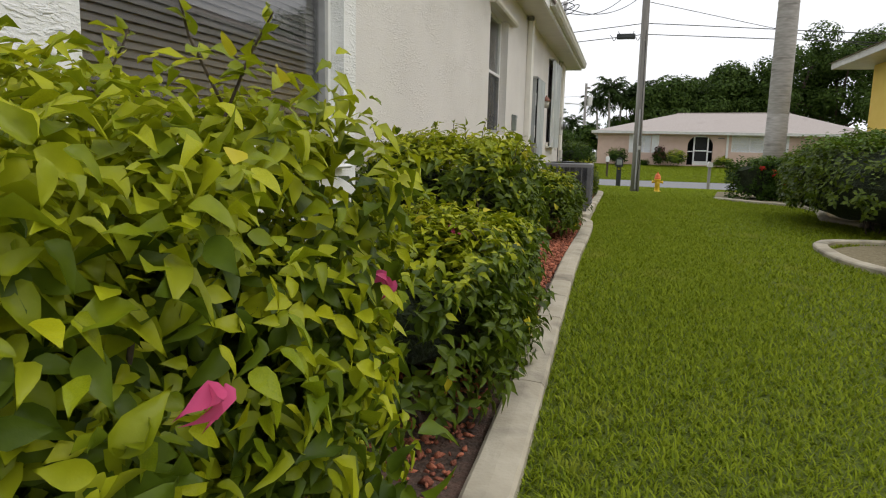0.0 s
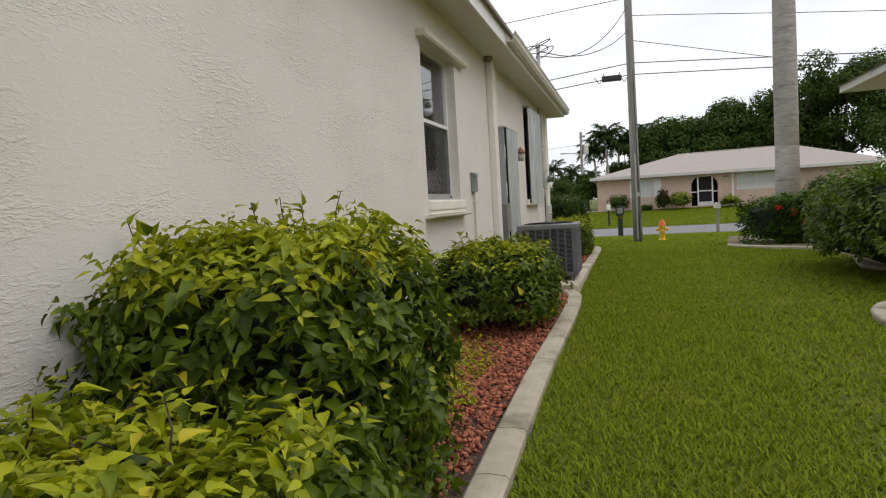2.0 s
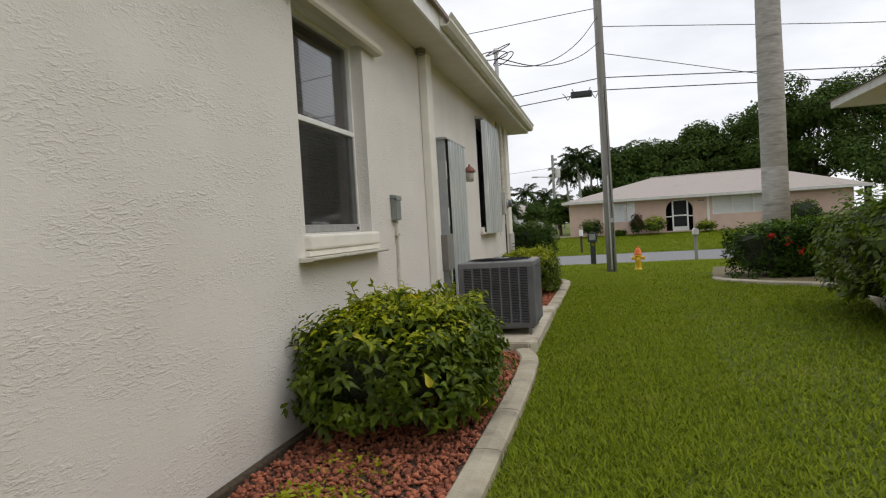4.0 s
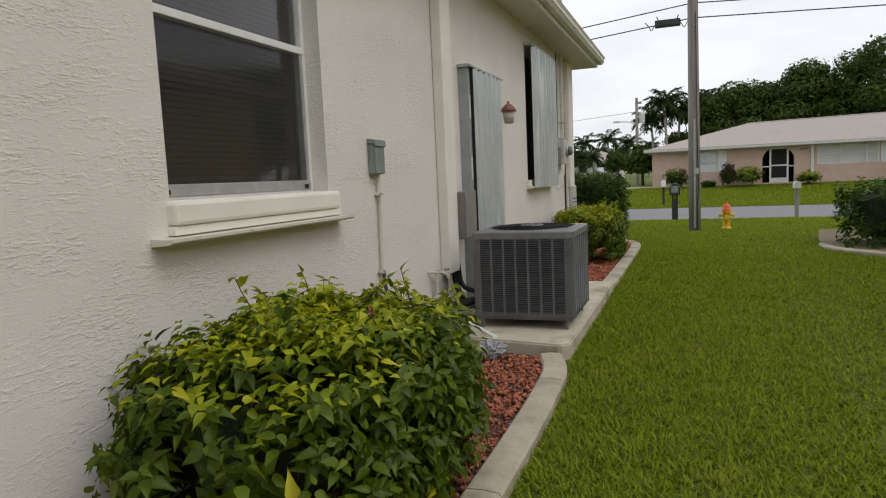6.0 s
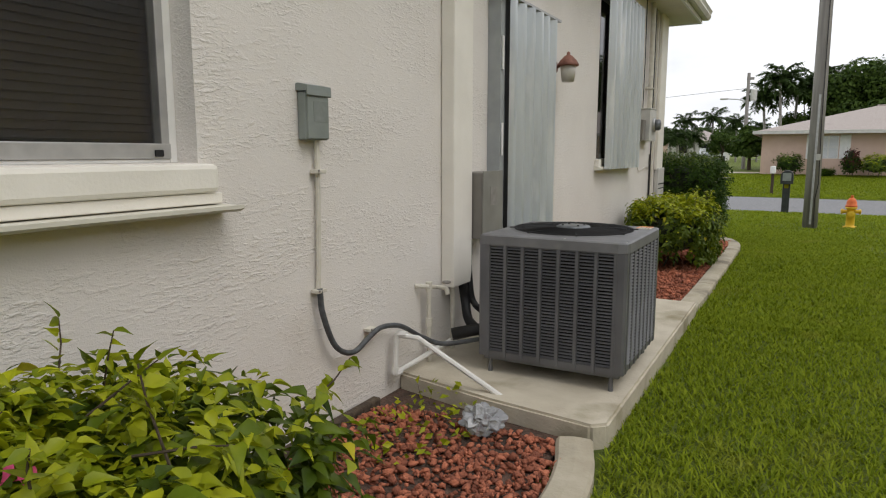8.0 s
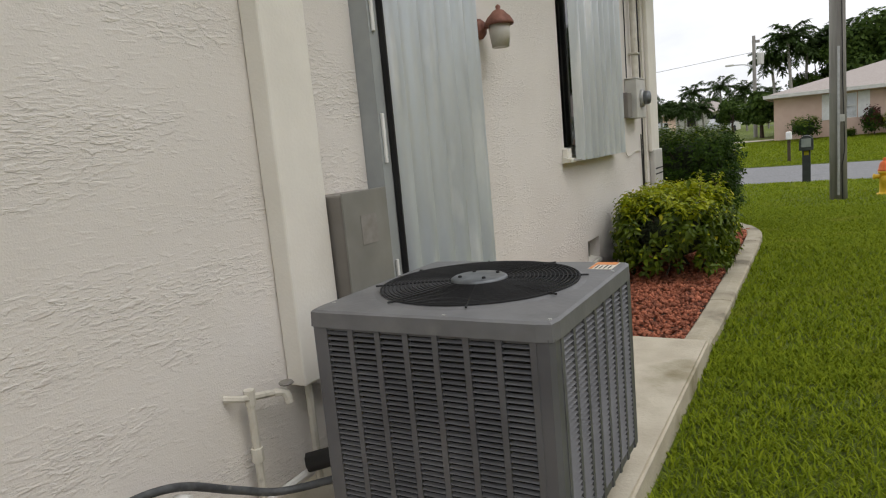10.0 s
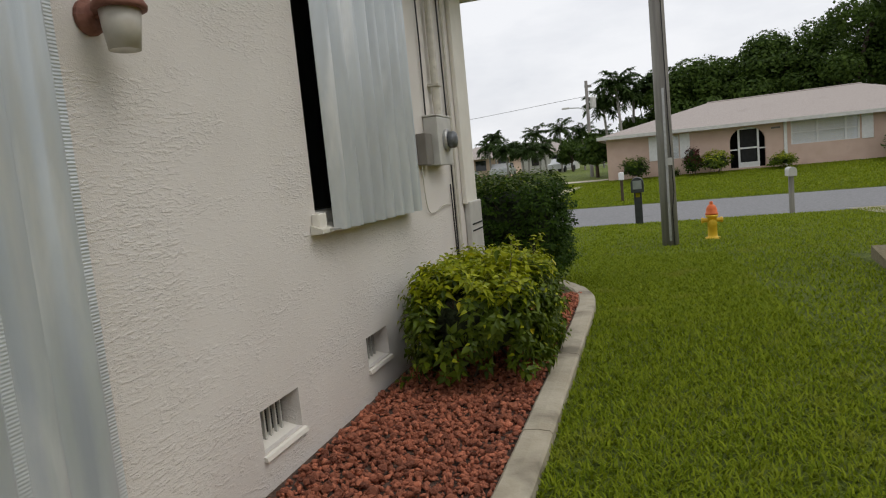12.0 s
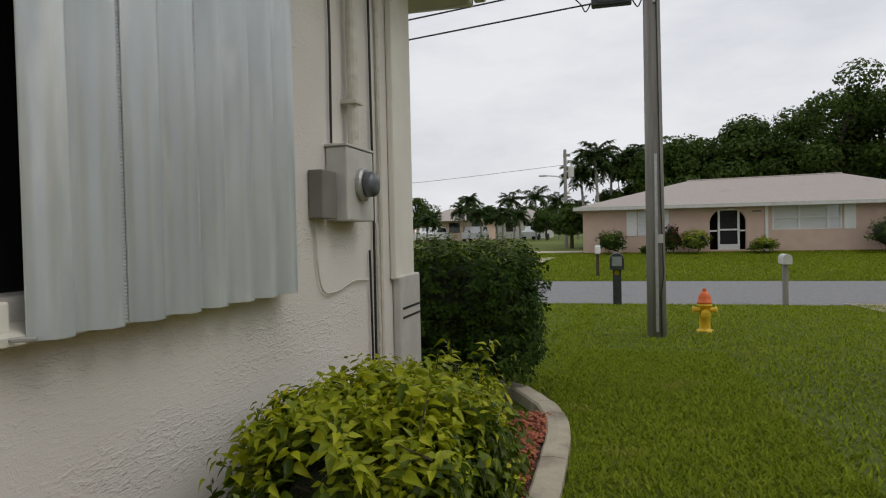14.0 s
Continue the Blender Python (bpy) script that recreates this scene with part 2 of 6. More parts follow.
M_TWIG = mat("brown_twig", (0.045, 0.030, 0.020), (0.10, 0.075, 0.05), scale=40, rough=0.9, bump=0.4, bump_scale=90)
# Near-black green: the shade between inner twigs is put into the colour.
M_CORE = mat("inner_shade_core", (0.008, 0.014, 0.004), (0.028, 0.042, 0.011), scale=26, rough=0.95, bump=1.0, bump_scale=40, dist=0.04)
M_BARK = mat("smooth_grey_palm_bark", (0.27, 0.255, 0.225), (0.38, 0.36, 0.325), scale=5, rough=0.9, stretch=(1, 1, 5), bump=0.25, bump_scale=12, spots=(0.19, 0.18, 0.155), spot_scale=2.2, spot_at=0.58)
M_POLE = mat("weathered_pole_wood", (0.22, 0.205, 0.19), (0.34, 0.32, 0.295), scale=14, rough=0.92, stretch=(1, 1, 0.06), bump=0.5, bump_scale=40, spots=(0.16, 0.145, 0.13), spot_scale=5)
M_CABLE = mat("black_cable", (0.012, 0.012, 0.013), (0.02, 0.02, 0.02), rough=0.55)
M_PVC = mat("white_pvc_pipe", (0.70, 0.69, 0.66), (0.78, 0.77, 0.74), scale=14, rough=0.4, spots=(0.5, 0.48, 0.42), spot_at=0.66, spot_scale=9)
M_PIPEPAINT = mat("painted_pipe", (0.55, 0.52, 0.45), (0.66, 0.63, 0.55), scale=16, rough=0.6, spots=(0.2, 0.18, 0.14), spot_at=0.64, spot_scale=12)
M_YEL_WALL = stucco("yellow_stucco", (0.74, 0.52, 0.10), (0.80, 0.58, 0.14), (0.68, 0.47, 0.10))
M_PINKWALL = mat("salmon_stucco", (0.60, 0.43, 0.34), (0.66, 0.49, 0.40), scale=2, rough=0.9, bump=0.2, bump_scale=40, spots=(0.56, 0.40, 0.32))
M_FARROOF = mat("tan_grey_shingle_roof", (0.315, 0.275, 0.25), (0.42, 0.37, 0.34), scale=22, rough=0.92, bump=0.4, bump_scale=30, spots=(0.28, 0.245, 0.225), spot_scale=0.9)
M_HYD_Y = mat("yellow_hydrant_paint", (0.72, 0.44, 0.015), (0.80, 0.52, 0.03), scale=20, rough=0.5, spots=(0.45, 0.25, 0.03))
M_HYD_O = mat("orange_hydrant_paint", (0.68, 0.12, 0.02), (0.75, 0.17, 0.03), scale=20, rough=0.5)
M_MAILDARK = mat("dark_mailbox_plastic", (0.018, 0.022, 0.022), (0.035, 0.04, 0.04), rough=0.5)
M_LAMPBROWN = mat("rusty_brown_lantern", (0.17, 0.065, 0.045), (0.27, 0.12, 0.085), scale=30, rough=0.7, bump=0.2)
M_FROST = mat("frosted_lantern_glass", (0.52, 0.49, 0.43), (0.60, 0.57, 0.50), scale=20, rough=0.3)
M_STICKER_O = mat("orange_sticker", (0.70, 0.24, 0.06), (0.75, 0.30, 0.10), scale=20, rough=0.5)
M_STICKER_W = mat("white_label", (0.62, 0.58, 0.50), (0.72, 0.68, 0.60), scale=20, rough=0.5)
M_BAG = mat("clear_plastic_bag", (0.55, 0.57, 0.60), (0.70, 0.72, 0.75), scale=12, rough=0.2)
M_BAG.node_tree.nodes["Principled BSDF"].inputs["Transmission Weight"].default_value = 0.6
M_CARS = mat("car_paint_white", (0.62, 0.63, 0.65), (0.68, 0.69, 0.70), rough=0.3, coat=0.5)
M_STRAW = mat("dry_grass_mat", (0.16, 0.13, 0.07), (0.26, 0.22, 0.13), scale=26, rough=0.95, bump=0.6)

# ---- building helpers ----


def link(name, me, parent, material, label="", kind=""):
    if material:
        me.materials.append(material)
    ob = new(name, me)
    if parent:
        ob.parent = parent
    return tagged(ob, label, kind=kind)


def part(name, bm, material, parent, label="", smooth=False, kind=""):
    me = bpy.data.meshes.new(name)
    bm.to_mesh(me)
    bm.free()
    if smooth:
        me.shade_smooth()
    return link(name, me, parent, material, label, kind)


def thing(name, label, category, group="", at=(0, 0, 0), rz=0.0, kind=""):
    ob = new(name)
    ob.empty_display_size = 0.1
    ob.matrix_basis = pose(*at, 0, 0, rz)
    return tagged(ob, label, category, group, kind)


def box(bm, x0, x1, y0, y1, z0, z1, bevel=0.0, m=None):
    r = bmesh.ops.create_cube(bm, size=1.0)
    bmesh.ops.scale(bm, vec=(x1 - x0, y1 - y0, z1 - z0), verts=r["verts"])
    bmesh.ops.translate(bm, vec=((x0 + x1) / 2, (y0 + y1) / 2, (z0 + z1) / 2), verts=r["verts"])
    vs = r["verts"]
    if bevel:
        es = list({e for v in vs for e in v.link_edges})
        res = bmesh.ops.bevel(bm, geom=es, offset=bevel, segments=2, affect="EDGES", profile=0.5)
        vs = list({v for f in res["faces"] for v in f.verts} | {v for v in vs if v.is_valid})
    if m:
        bmesh.ops.transform(bm, matrix=m, verts=[v for v in vs if v.is_valid])
    return bm


def boxm(x0, x1, y0, y1, z0, z1, bevel=0.0):
    return box(bmesh.new(), x0, x1, y0, y1, z0, z1, bevel)


def tube(bm, pts, r, seg=8, taper=1.0):
    """A round tube along points; the radius runs from r to r * taper."""
    pts = [Vector(p) for p in pts]
    rings, n = [], len(pts)
    up = None
    for i, p in enumerate(pts):
        d = (pts[min(i + 1, n - 1)] - pts[max(i - 1, 0)]).normalized()
        if up is None:
            up = d.orthogonal().normalized()
        up = (up - d * up.dot(d)).normalized()
        side = d.cross(up)
        rr = r * (1 + (taper - 1) * i / max(1, n - 1))
        rings.append([bm.verts.new(p + rr * (math.cos(a) * up + math.sin(a) * side)) for a in [2 * math.pi * k / seg for k in range(seg)]])
    for a, b in zip(rings, rings[1:]):
        for k in range(seg):
            bm.faces.new((a[k], a[(k + 1) % seg], b[(k + 1) % seg], b[k]))
    bm.faces.new(rings[0][::-1])
    bm.faces.new(rings[-1])
    return bm


def tubem(pts, r, seg=8, taper=1.0):
    return tube(bmesh.new(), pts, r, seg, taper)


def smooth_path(pts, n=8):
    """Catmull-Rom through the points."""
    pts = [Vector(p) for p in pts]
    ext = [2 * pts[0] - pts[1], *pts, 2 * pts[-1] - pts[-2]]
    out = []
    for a, b, c, d in zip(ext, ext[1:], ext[2:], ext[3:]):
        for k in range(n):
            t = k / n
            out.append(0.5 * (2 * b + (c - a) * t + (2 * a - 5 * b + 4 * c - d) * t * t + (3 * b - a - 3 * c + d) * t ** 3))
    return [*out, pts[-1]]


def lathe(bm, prof, seg=20, centre=(0, 0, 0)):
    """Turns (radius, height) rows round the z axis."""
    cx, cy, cz = centre
    rings = [[bm.verts.new((cx + r * math.cos(2 * math.pi * k / seg), cy + r * math.sin(2 * math.pi * k / seg), cz + z)) for k in range(seg)] for r, z in prof]
    for a, b in zip(rings, rings[1:]):
        for k in range(seg):
            bm.faces.new((a[k], a[(k + 1) % seg], b[(k + 1) % seg], b[k]))
    bm.faces.new(rings[0][::-1])
    bm.faces.new(rings[-1])
    return bm


def prism(bm, poly, y0, y1, axis="y"):
    """A profile of (u, v) drawn out along an axis: for y the profile lies in x, z."""
    def at(u, v, w):
        return {"y": (u, w, v), "x": (w, u, v), "z": (u, v, w)}[axis]
    a = [bm.verts.new(at(u, v, y0)) for u, v in poly]
    b = [bm.verts.new(at(u, v, y1)) for u, v in poly]
    k = len(poly)
    for i in range(k):
        bm.faces.new((a[i], a[(i + 1) % k], b[(i + 1) % k], b[i]))
    bm.faces.new(a[::-1])
    bm.faces.new(b)
    bmesh.ops.recalc_face_normals(bm, faces=bm.faces)
    return bm


def mesh_np(name, verts, faces, smooth=True):
    """A mesh from arrays: verts n x 3, faces m x k."""
    me = bpy.data.meshes.new(name)
    k = faces.shape[1]
    me.vertices.add(len(verts))
    me.vertices.foreach_set("co", np.ascontiguousarray(verts, np.float32).ravel())
    me.loops.add(faces.size)
    me.loops.foreach_set("vertex_index", np.ascontiguousarray(faces, np.int32).ravel())
    me.polygons.add(len(faces))
    me.polygons.foreach_set("loop_start", np.arange(0, faces.size, k, dtype=np.int32))
    me.polygons.foreach_set("loop_total", np.full(len(faces), k, np.int32))
    me.update(calc_edges=True)
    me.validate()
    if smooth:
        me.shade_smooth()
    return me


def unit(v):
    return v / np.maximum(np.linalg.norm(v, axis=-1, keepdims=True), 1e-9)


def leaf_shape(ts, ws, droop, fold, wave):
    """Leaf outline in rows from stalk to tip, folded along the midrib: (along, across, lift)."""
    rows = np.array([(t, k * w, -droop * t * t + (fold + wave * k * math.sin(9 * t)) * w * abs(k)) for t, w in zip(ts, ws) for k in (-1, 0, 1)])
    faces = np.array([f for r in range(len(ts) - 1) for c in (0, 1) for f in ((3 * r + c, 3 * r + c + 1, 3 * r + c + 4), (3 * r + c, 3 * r + c + 4, 3 * r + c + 3))])
    return rows, faces


# An ovate leaf with a drawn-out tip; a finer one for the shrub that the path passes closest.
LEAF, LEAF_F = leaf_shape((0.0, 0.12, 0.34, 0.60, 0.82, 1.06), (0.02, 0.19, 0.28, 0.18, 0.06, 0.0), 0.34, 0.45, 0.15)
LEAFHI, LEAFHI_F = leaf_shape((0.0, 0.10, 0.28, 0.48, 0.68, 0.86, 1.0), (0.02, 0.14, 0.25, 0.27, 0.18, 0.06, 0.0), 0.38, 0.5, 0.22)
# A longer, narrower leaf with fewer faces, for crowns and far shrubs.
LEAF4 = np.array([(0, 0, 0), (0.45, 0.30, 0.05), (1, 0, -0.1), (0.45, -0.30, 0.05)])
LEAF4_F = np.array([(0, 1, 2), (0, 2, 3)])


def leaves(rng, pos, normal, along, size, shape=LEAF, shape_f=LEAF_F):
    """One mesh's arrays for leaves at pos, with their upper side to normal and the tip to along."""
    along = unit(along - normal * (along * normal).sum(-1, keepdims=True) * 0.9)
    side = unit(np.cross(normal, along))
    nrm = unit(np.cross(along, side))
    s = size[:, None, None]
    wide = rng.uniform(0.8, 1.1, len(pos))[:, None, None]
    curl = rng.uniform(0.3, 1.9, len(pos))[:, None, None]
    v = pos[:, None] + s * (shape[None, :, :1] * along[:, None] + wide * shape[None, :, 1:2] * side[:, None] + curl * shape[None, :, 2:] * nrm[:, None])
    f = shape_f[None] + (np.arange(len(pos)) * len(shape))[:, None, None]
    return v.reshape(-1, 3), f.reshape(-1, 3)


def rounded_box_points(rng, n, lo, hi, depth, power=4.0, lump=0.06):
    """Points near the surface of a rounded, lumpy block, with outward normals; the underside is left out."""
    lo, hi = np.array(lo), np.array(hi)
    c, h = (lo + hi) / 2, (hi - lo) / 2
    d = unit(rng.normal(size=(n * 2, 3)) / h[None] ** 0.35)
    w = np.abs(d / h) ** power
    r = w.sum(-1) ** (-1 / power)
    p = d * r[:, None]
    nr = unit(np.sign(p) * np.abs(p / h) ** (power - 1) / h)
    keep = (nr[:, 2] > -0.45)
    p, nr = p[keep][:n], nr[keep][:n]
    ph = rng.uniform(0, 6.28, 6)
    bumps = np.sin(p[:, 0] * 9 + ph[0]) * np.sin(p[:, 1] * 8 + ph[1]) + np.sin(p[:, 2] * 11 + ph[2]) * np.sin(p[:, 1] * 13 + ph[3])
    p = p + nr * (lump * 0.5 * bumps)[:, None] - nr * (rng.uniform(0, 1, len(p)) ** 1.6 * depth)[:, None]
    return c + p, nr


def core_block(lo, hi, shrink, power=4.0, sub=4):
    """A solid dark block that closes a shrub in place of its shaded twigs."""
    bm = bmesh.new()
    bmesh.ops.create_icosphere(bm, subdivisions=sub, radius=1.0)
    lo, hi = Vector(lo), Vector(hi)
    c, h = (lo + hi) / 2, (hi - lo) / 2 - Vector((shrink, shrink, shrink))
    for v in bm.verts:
        d = v.co.normalized()
        r = sum(abs(d[k] / h[k]) ** power for k in range(3)) ** (-1 / power)
        p = d * r * (1 + 0.10 * noise.noise(d * 4 + c))
        v.co = c + p
    return bm


def shrub(name, label, lo, hi, count, size, seed, group="", lime=0.35, lime_mat=None, leaf=None, power=4.0, shrink=0.19, stems=9, depth=0.13,
          shape=LEAF, shape_f=LEAF_F, sprigs=0, yellow=0, lump=0.06, spread=0.55, category="hedge", rise=0.0):
    """A clipped shrub: stems from the ground, an inner mass, mature leaves and lighter young leaves."""
    rng = np.random.default_rng(seed)
    ground = lo[2]
    th = thing(name, label, category, group, at=((lo[0] + hi[0]) / 2, (lo[1] + hi[1]) / 2, ground))
    off = np.array(th.matrix_basis.translation)
    lo, hi = np.array(lo) - off, np.array(hi) - off
    leaf_lo = lo.copy()
    leaf_lo[2] = 0.04 * (hi[2] - lo[2])
    # stems
    for k in range(stems):
        a = np.array([rng.uniform(lo[0], hi[0]) * 0.5, rng.uniform(lo[1], hi[1]) * 0.6, -0.03])
        b = np.array([rng.uniform(lo[0], hi[0]) * 0.8, rng.uniform(lo[1], hi[1]) * 0.85, hi[2] * rng.uniform(0.6, 0.88)])
        mid = (a + b) / 2 + rng.normal(size=3) * 0.04
        part("stem", tubem(smooth_path([a, mid, b], 4), rng.uniform(0.007, 0.014), 6, 0.4), M_TWIG, th)
    part("inner_mass", core_block(leaf_lo, hi, shrink, power), M_CORE, th, "solid dark block painted as the inner shade")

    # shoots: whorls of leaves round short twigs that point out and up
    per = 8
    p, nr = rounded_box_points(rng, count // per, leaf_lo, hi, depth, power, lump)
    n = len(p)
    p = p + nr * rng.exponential(0.016, n)[:, None]
    axis = unit(nr * 0.75 + rng.normal(size=nr.shape) * spread * 0.8 + np.array([0, 0, 0.5]))
    e1 = unit(np.cross(axis, rng.normal(size=axis.shape)))
    e2 = np.cross(axis, e1)
    reach = rng.uniform(1.0, 2.1, n)[:, None] * size
    ps, ns, al, sz, young = [], [], [], [], []
    turn = rng.uniform(0, 6.283, n)
    for k in range(per):
        u = k / (per - 1)
        az = (turn + 2.399 * k + rng.normal(size=n) * 0.3)[:, None]
        rad = e1 * np.cos(az) + e2 * np.sin(az)
        ps.append(p + axis * reach * (u - 0.8) + rad * 0.006)
        al.append(unit(axis * (0.05 + 0.8 * u) + rad * 0.95 + np.array([0, 0, -0.38]) + rng.normal(size=nr.shape) * 0.2))
        ns.append(unit(axis * 0.9 - rad * 0.25 * u + np.array([0, 0, 0.35]) + nr * 0.3 + rng.normal(size=nr.shape) * 0.32))
        sz.append(size * rng.uniform(0.75, 1.2, n) * (1.12 - 0.5 * u * u))
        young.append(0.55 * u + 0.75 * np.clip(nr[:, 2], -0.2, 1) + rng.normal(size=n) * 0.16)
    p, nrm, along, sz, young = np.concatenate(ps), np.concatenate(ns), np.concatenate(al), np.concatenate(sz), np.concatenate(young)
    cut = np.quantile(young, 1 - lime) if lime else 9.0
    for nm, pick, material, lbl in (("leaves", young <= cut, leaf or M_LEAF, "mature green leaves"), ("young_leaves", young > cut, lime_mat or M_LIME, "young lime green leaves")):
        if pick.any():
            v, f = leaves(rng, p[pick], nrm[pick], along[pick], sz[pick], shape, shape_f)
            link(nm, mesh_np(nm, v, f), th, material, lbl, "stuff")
    for k in range(sprigs):
        p, nr = rounded_box_points(rng, 8, leaf_lo, hi, 0.0, power)
        i = int(np.argmax(nr[:, 2] * rng.uniform(0.4, 1, len(nr))))
        a, d = p[i], unit(nr[i] + rng.normal(size=3) * 0.55 + np.array([0, 0, 0.3]))
        b = a + d * rng.uniform(0.07, 0.15)
        part("sprig", tubem([a - d * 0.06, (a + b) / 2 + rng.normal(size=3) * 0.008, b], 0.003, 5, 0.5), M_TWIG, th)
        q = a + (b - a) * np.linspace(0.2, 1, 6)[:, None]
        v, f = leaves(rng, q, unit(rng.normal(size=(6, 3)) * 0.6 + [0, 0, 0.9]), unit(rng.normal(size=(6, 3)) + d), rng.uniform(0.6, 1.0, 6) * size, shape, shape_f)
        link("sprig_leaves", mesh_np("sprig_leaves", v, f), th, lime_mat or M_LIME)
    if yellow:
        p, nr = rounded_box_points(rng, yellow, leaf_lo, hi, 0.02, power)
        v, f = leaves(rng, p + nr * 0.02, unit(nr + rng.normal(size=nr.shape) * 0.4 + [0, 0, 0.4]), unit(rng.normal(size=nr.shape) + nr), rng.uniform(0.8, 1.2, len(p)) * size, shape, shape_f)
        link("yellow_leaves", mesh_np("yellow_leaves", v, f), th, M_YELLOW, "yellowing leaves", "stuff")
    if rise:
        lean = Matrix(((1, 0, 0, 0), (0, 1, 0, 0), (0, rise, 1, 0), (0, 0, 0, 1)))
        for o in th.children:
            o.data.transform(lean)
    return th



# ---- ground, road, kerbs ----


def ground_z(y):
    return float(np.interp(y, [-60, 17, 23.3, 28.6, 35.2, 43, 60, 400], [0, 0, -0.26, -0.36, -0.36, 0.25, 0.3, 0.3]))


def lawn_sheet():
    xs = [-400, -150, -60, -25, -12, -6, -3, 0, 1.2, 2, 3, 4, 5, 6, 8, 12, 18, 30, 60, 150, 400]
    ys = [-60, -20, -6, 0, 3, 6, 9, 12, 15, 17, 19, 21, 23.3, 25, 27, 28.6, 28.62, 35.18, 35.2, 37, 40, 43, 50, 60, 100, 200, 400]
    bm = bmesh.new()
    rows = [[bm.verts.new((x, y, ground_z(y) - (0.06 if 28.6 < y < 35.2 else 0) + 0.012 * noise.noise(Vector((x * 0.7, y * 0.7, 0))) * (y < 28))) for x in xs] for y in ys]
    for a, b in zip(rows, rows[1:]):
        for k in range(len(xs) - 1):
            bm.faces.new((a[k], a[k + 1], b[k + 1], b[k]))
    return bm


tagged(part("ground", lawn_sheet(), M_LAWN, None, "green mown lawn sloping down to the street", True), category="lawn", kind="structure")
tagged(part("road", boxm(-250, 250, 28.62, 35.18, -0.5, -0.375), M_ROAD, None, "grey worn asphalt street between two lawns"), category="road", kind="structure")
bm = bmesh.new()
bm.faces.new([bm.verts.new(c) for c in ((5.9, 28.9, -0.35), (6.1, 26.5, ground_z(26.5) + 0.02), (9.2, 22, ground_z(22) + 0.02), (13.5, 22, ground_z(22) + 0.02), (9.9, 28.9, -0.35))])
bmesh.ops.solidify(bm, geom=bm.faces[:], thickness=0.05)
tagged(part("driveway", bm, M_CONC, None, "pale concrete driveway apron beside the street"), category="driveway", kind="structure")
bm = bmesh.new()
bm.faces.new([bm.verts.new(c) for c in ((-4.2, 35.1, -0.345), (-2.6, 35.1, -0.345), (-1.2, 41, 0.12), (0.0, 45, 0.29), (-2.8, 45, 0.29), (-3.2, 41, 0.12))])
tagged(part("driveway", bm, M_CONC, None, "far pale concrete driveway beside the pink house"), category="driveway", kind="structure")
bm = bmesh.new()
bm.faces.new([bm.verts.new(c) for c in ((-10, 35.1, -0.34), (-4.9, 35.1, -0.34), (-2.6, 120, 0.34), (-6.5, 120, 0.34))])
tagged(part("side_road", bm, M_ROAD, None, "side street running away between lawns"), category="road", kind="structure")


def kerb_run(rows, name_label, width=0.15, step=0.8, seed=3):
    """A cast border kerb in lengths with open cracks between them."""
    path = smooth_path([(x, y, z) for x, y, z in rows], 14)
    th = thing("border_kerb", name_label, "kerb", "border kerbs")
    rng = random.Random(seed)
    seg, run, nxt = [path[0]], 0.0, step * rng.uniform(0.7, 1.5)

    def cast(pts):
        bm, rings = bmesh.new(), []
        for i, p in enumerate(pts):
            d = (pts[min(i + 1, len(pts) - 1)] - pts[max(i - 1, 0)])
            d.z = 0
            d.normalize()
            s = Vector((d.y, -d.x, 0))
            j = 0.006 * noise.noise(p * 5)
            prof = [(0, -0.06), (0, 0.045), (-0.012, 0.058), (-width * 0.5, 0.064), (-width + 0.014, 0.06), (-width, 0.046), (-width, -0.06)]
            rings.append([bm.verts.new(p + s * (u + j) + Vector((0, 0, v + j))) for u, v in prof])
        for a, b in zip(rings, rings[1:]):
            for k in range(6):
                bm.faces.new((a[k], b[k], b[k + 1], a[k + 1]))
        bm.faces.new(rings[0])
        bm.faces.new(rings[-1][::-1])
        part("kerb_length", bm, M_KERB, th)

    for a, b in zip(path, path[1:]):
        run += (b - a).length
        seg.append(b)
        if run > nxt:
            d = (seg[-1] - seg[-2]).normalized()
            seg[-1] = seg[-1] - d * 0.004
            cast(seg)
            seg, run, nxt = [b + d * 0.004], 0.0, step * rng.uniform(0.6, 1.7)
    if len(seg) > 1:
        cast(seg)
    return th


kerb_run([(1.31, 0.2, 0), (1.29, 3.2, 0), (1.235, 5.5, 0), (1.20, 7.4, 0), (1.205, 9.4, 0), (1.195, 10.2, 0), (1.16, 10.8, 0), (1.07, 11.12, 0)], "pale cracked concrete border kerb along the red rock bed")
kerb_run([(1.10, 13.8, 0), (1.115, 14.6, 0), (1.12, 16.4, 0), (1.12, 17.3, 0), (1.09, 17.9, -0.01), (1.0, 18.35, -0.02), (0.83, 18.75, -0.03), (0.62, 19.1, -0.04), (0.3, 19.35, -0.05)], "pale concrete border kerb curving round the house corner", seed=5)
kerb_run([(3.85, 18.9, -0.08), (3.62, 18.0, -0.05), (3.68, 17.1, -0.01), (4.1, 16.45, 0), (4.75, 15.9, 0), (4.98, 15.1, 0), (4.8, 14.0, 0), (4.6, 13.0, 0), (4.9, 12.2, 0)], "grey border kerb round the shrub bed under the palm", seed=7)
kerb_run([(4.6, 10.2, 0), (3.98, 10.05, 0), (3.66, 9.65, 0), (3.56, 9.0, 0), (3.6, 8.3, 0), (3.86, 7.7, 0), (4.5, 7.35, 0)], "grey border kerb round a rock-filled bed", seed=9)

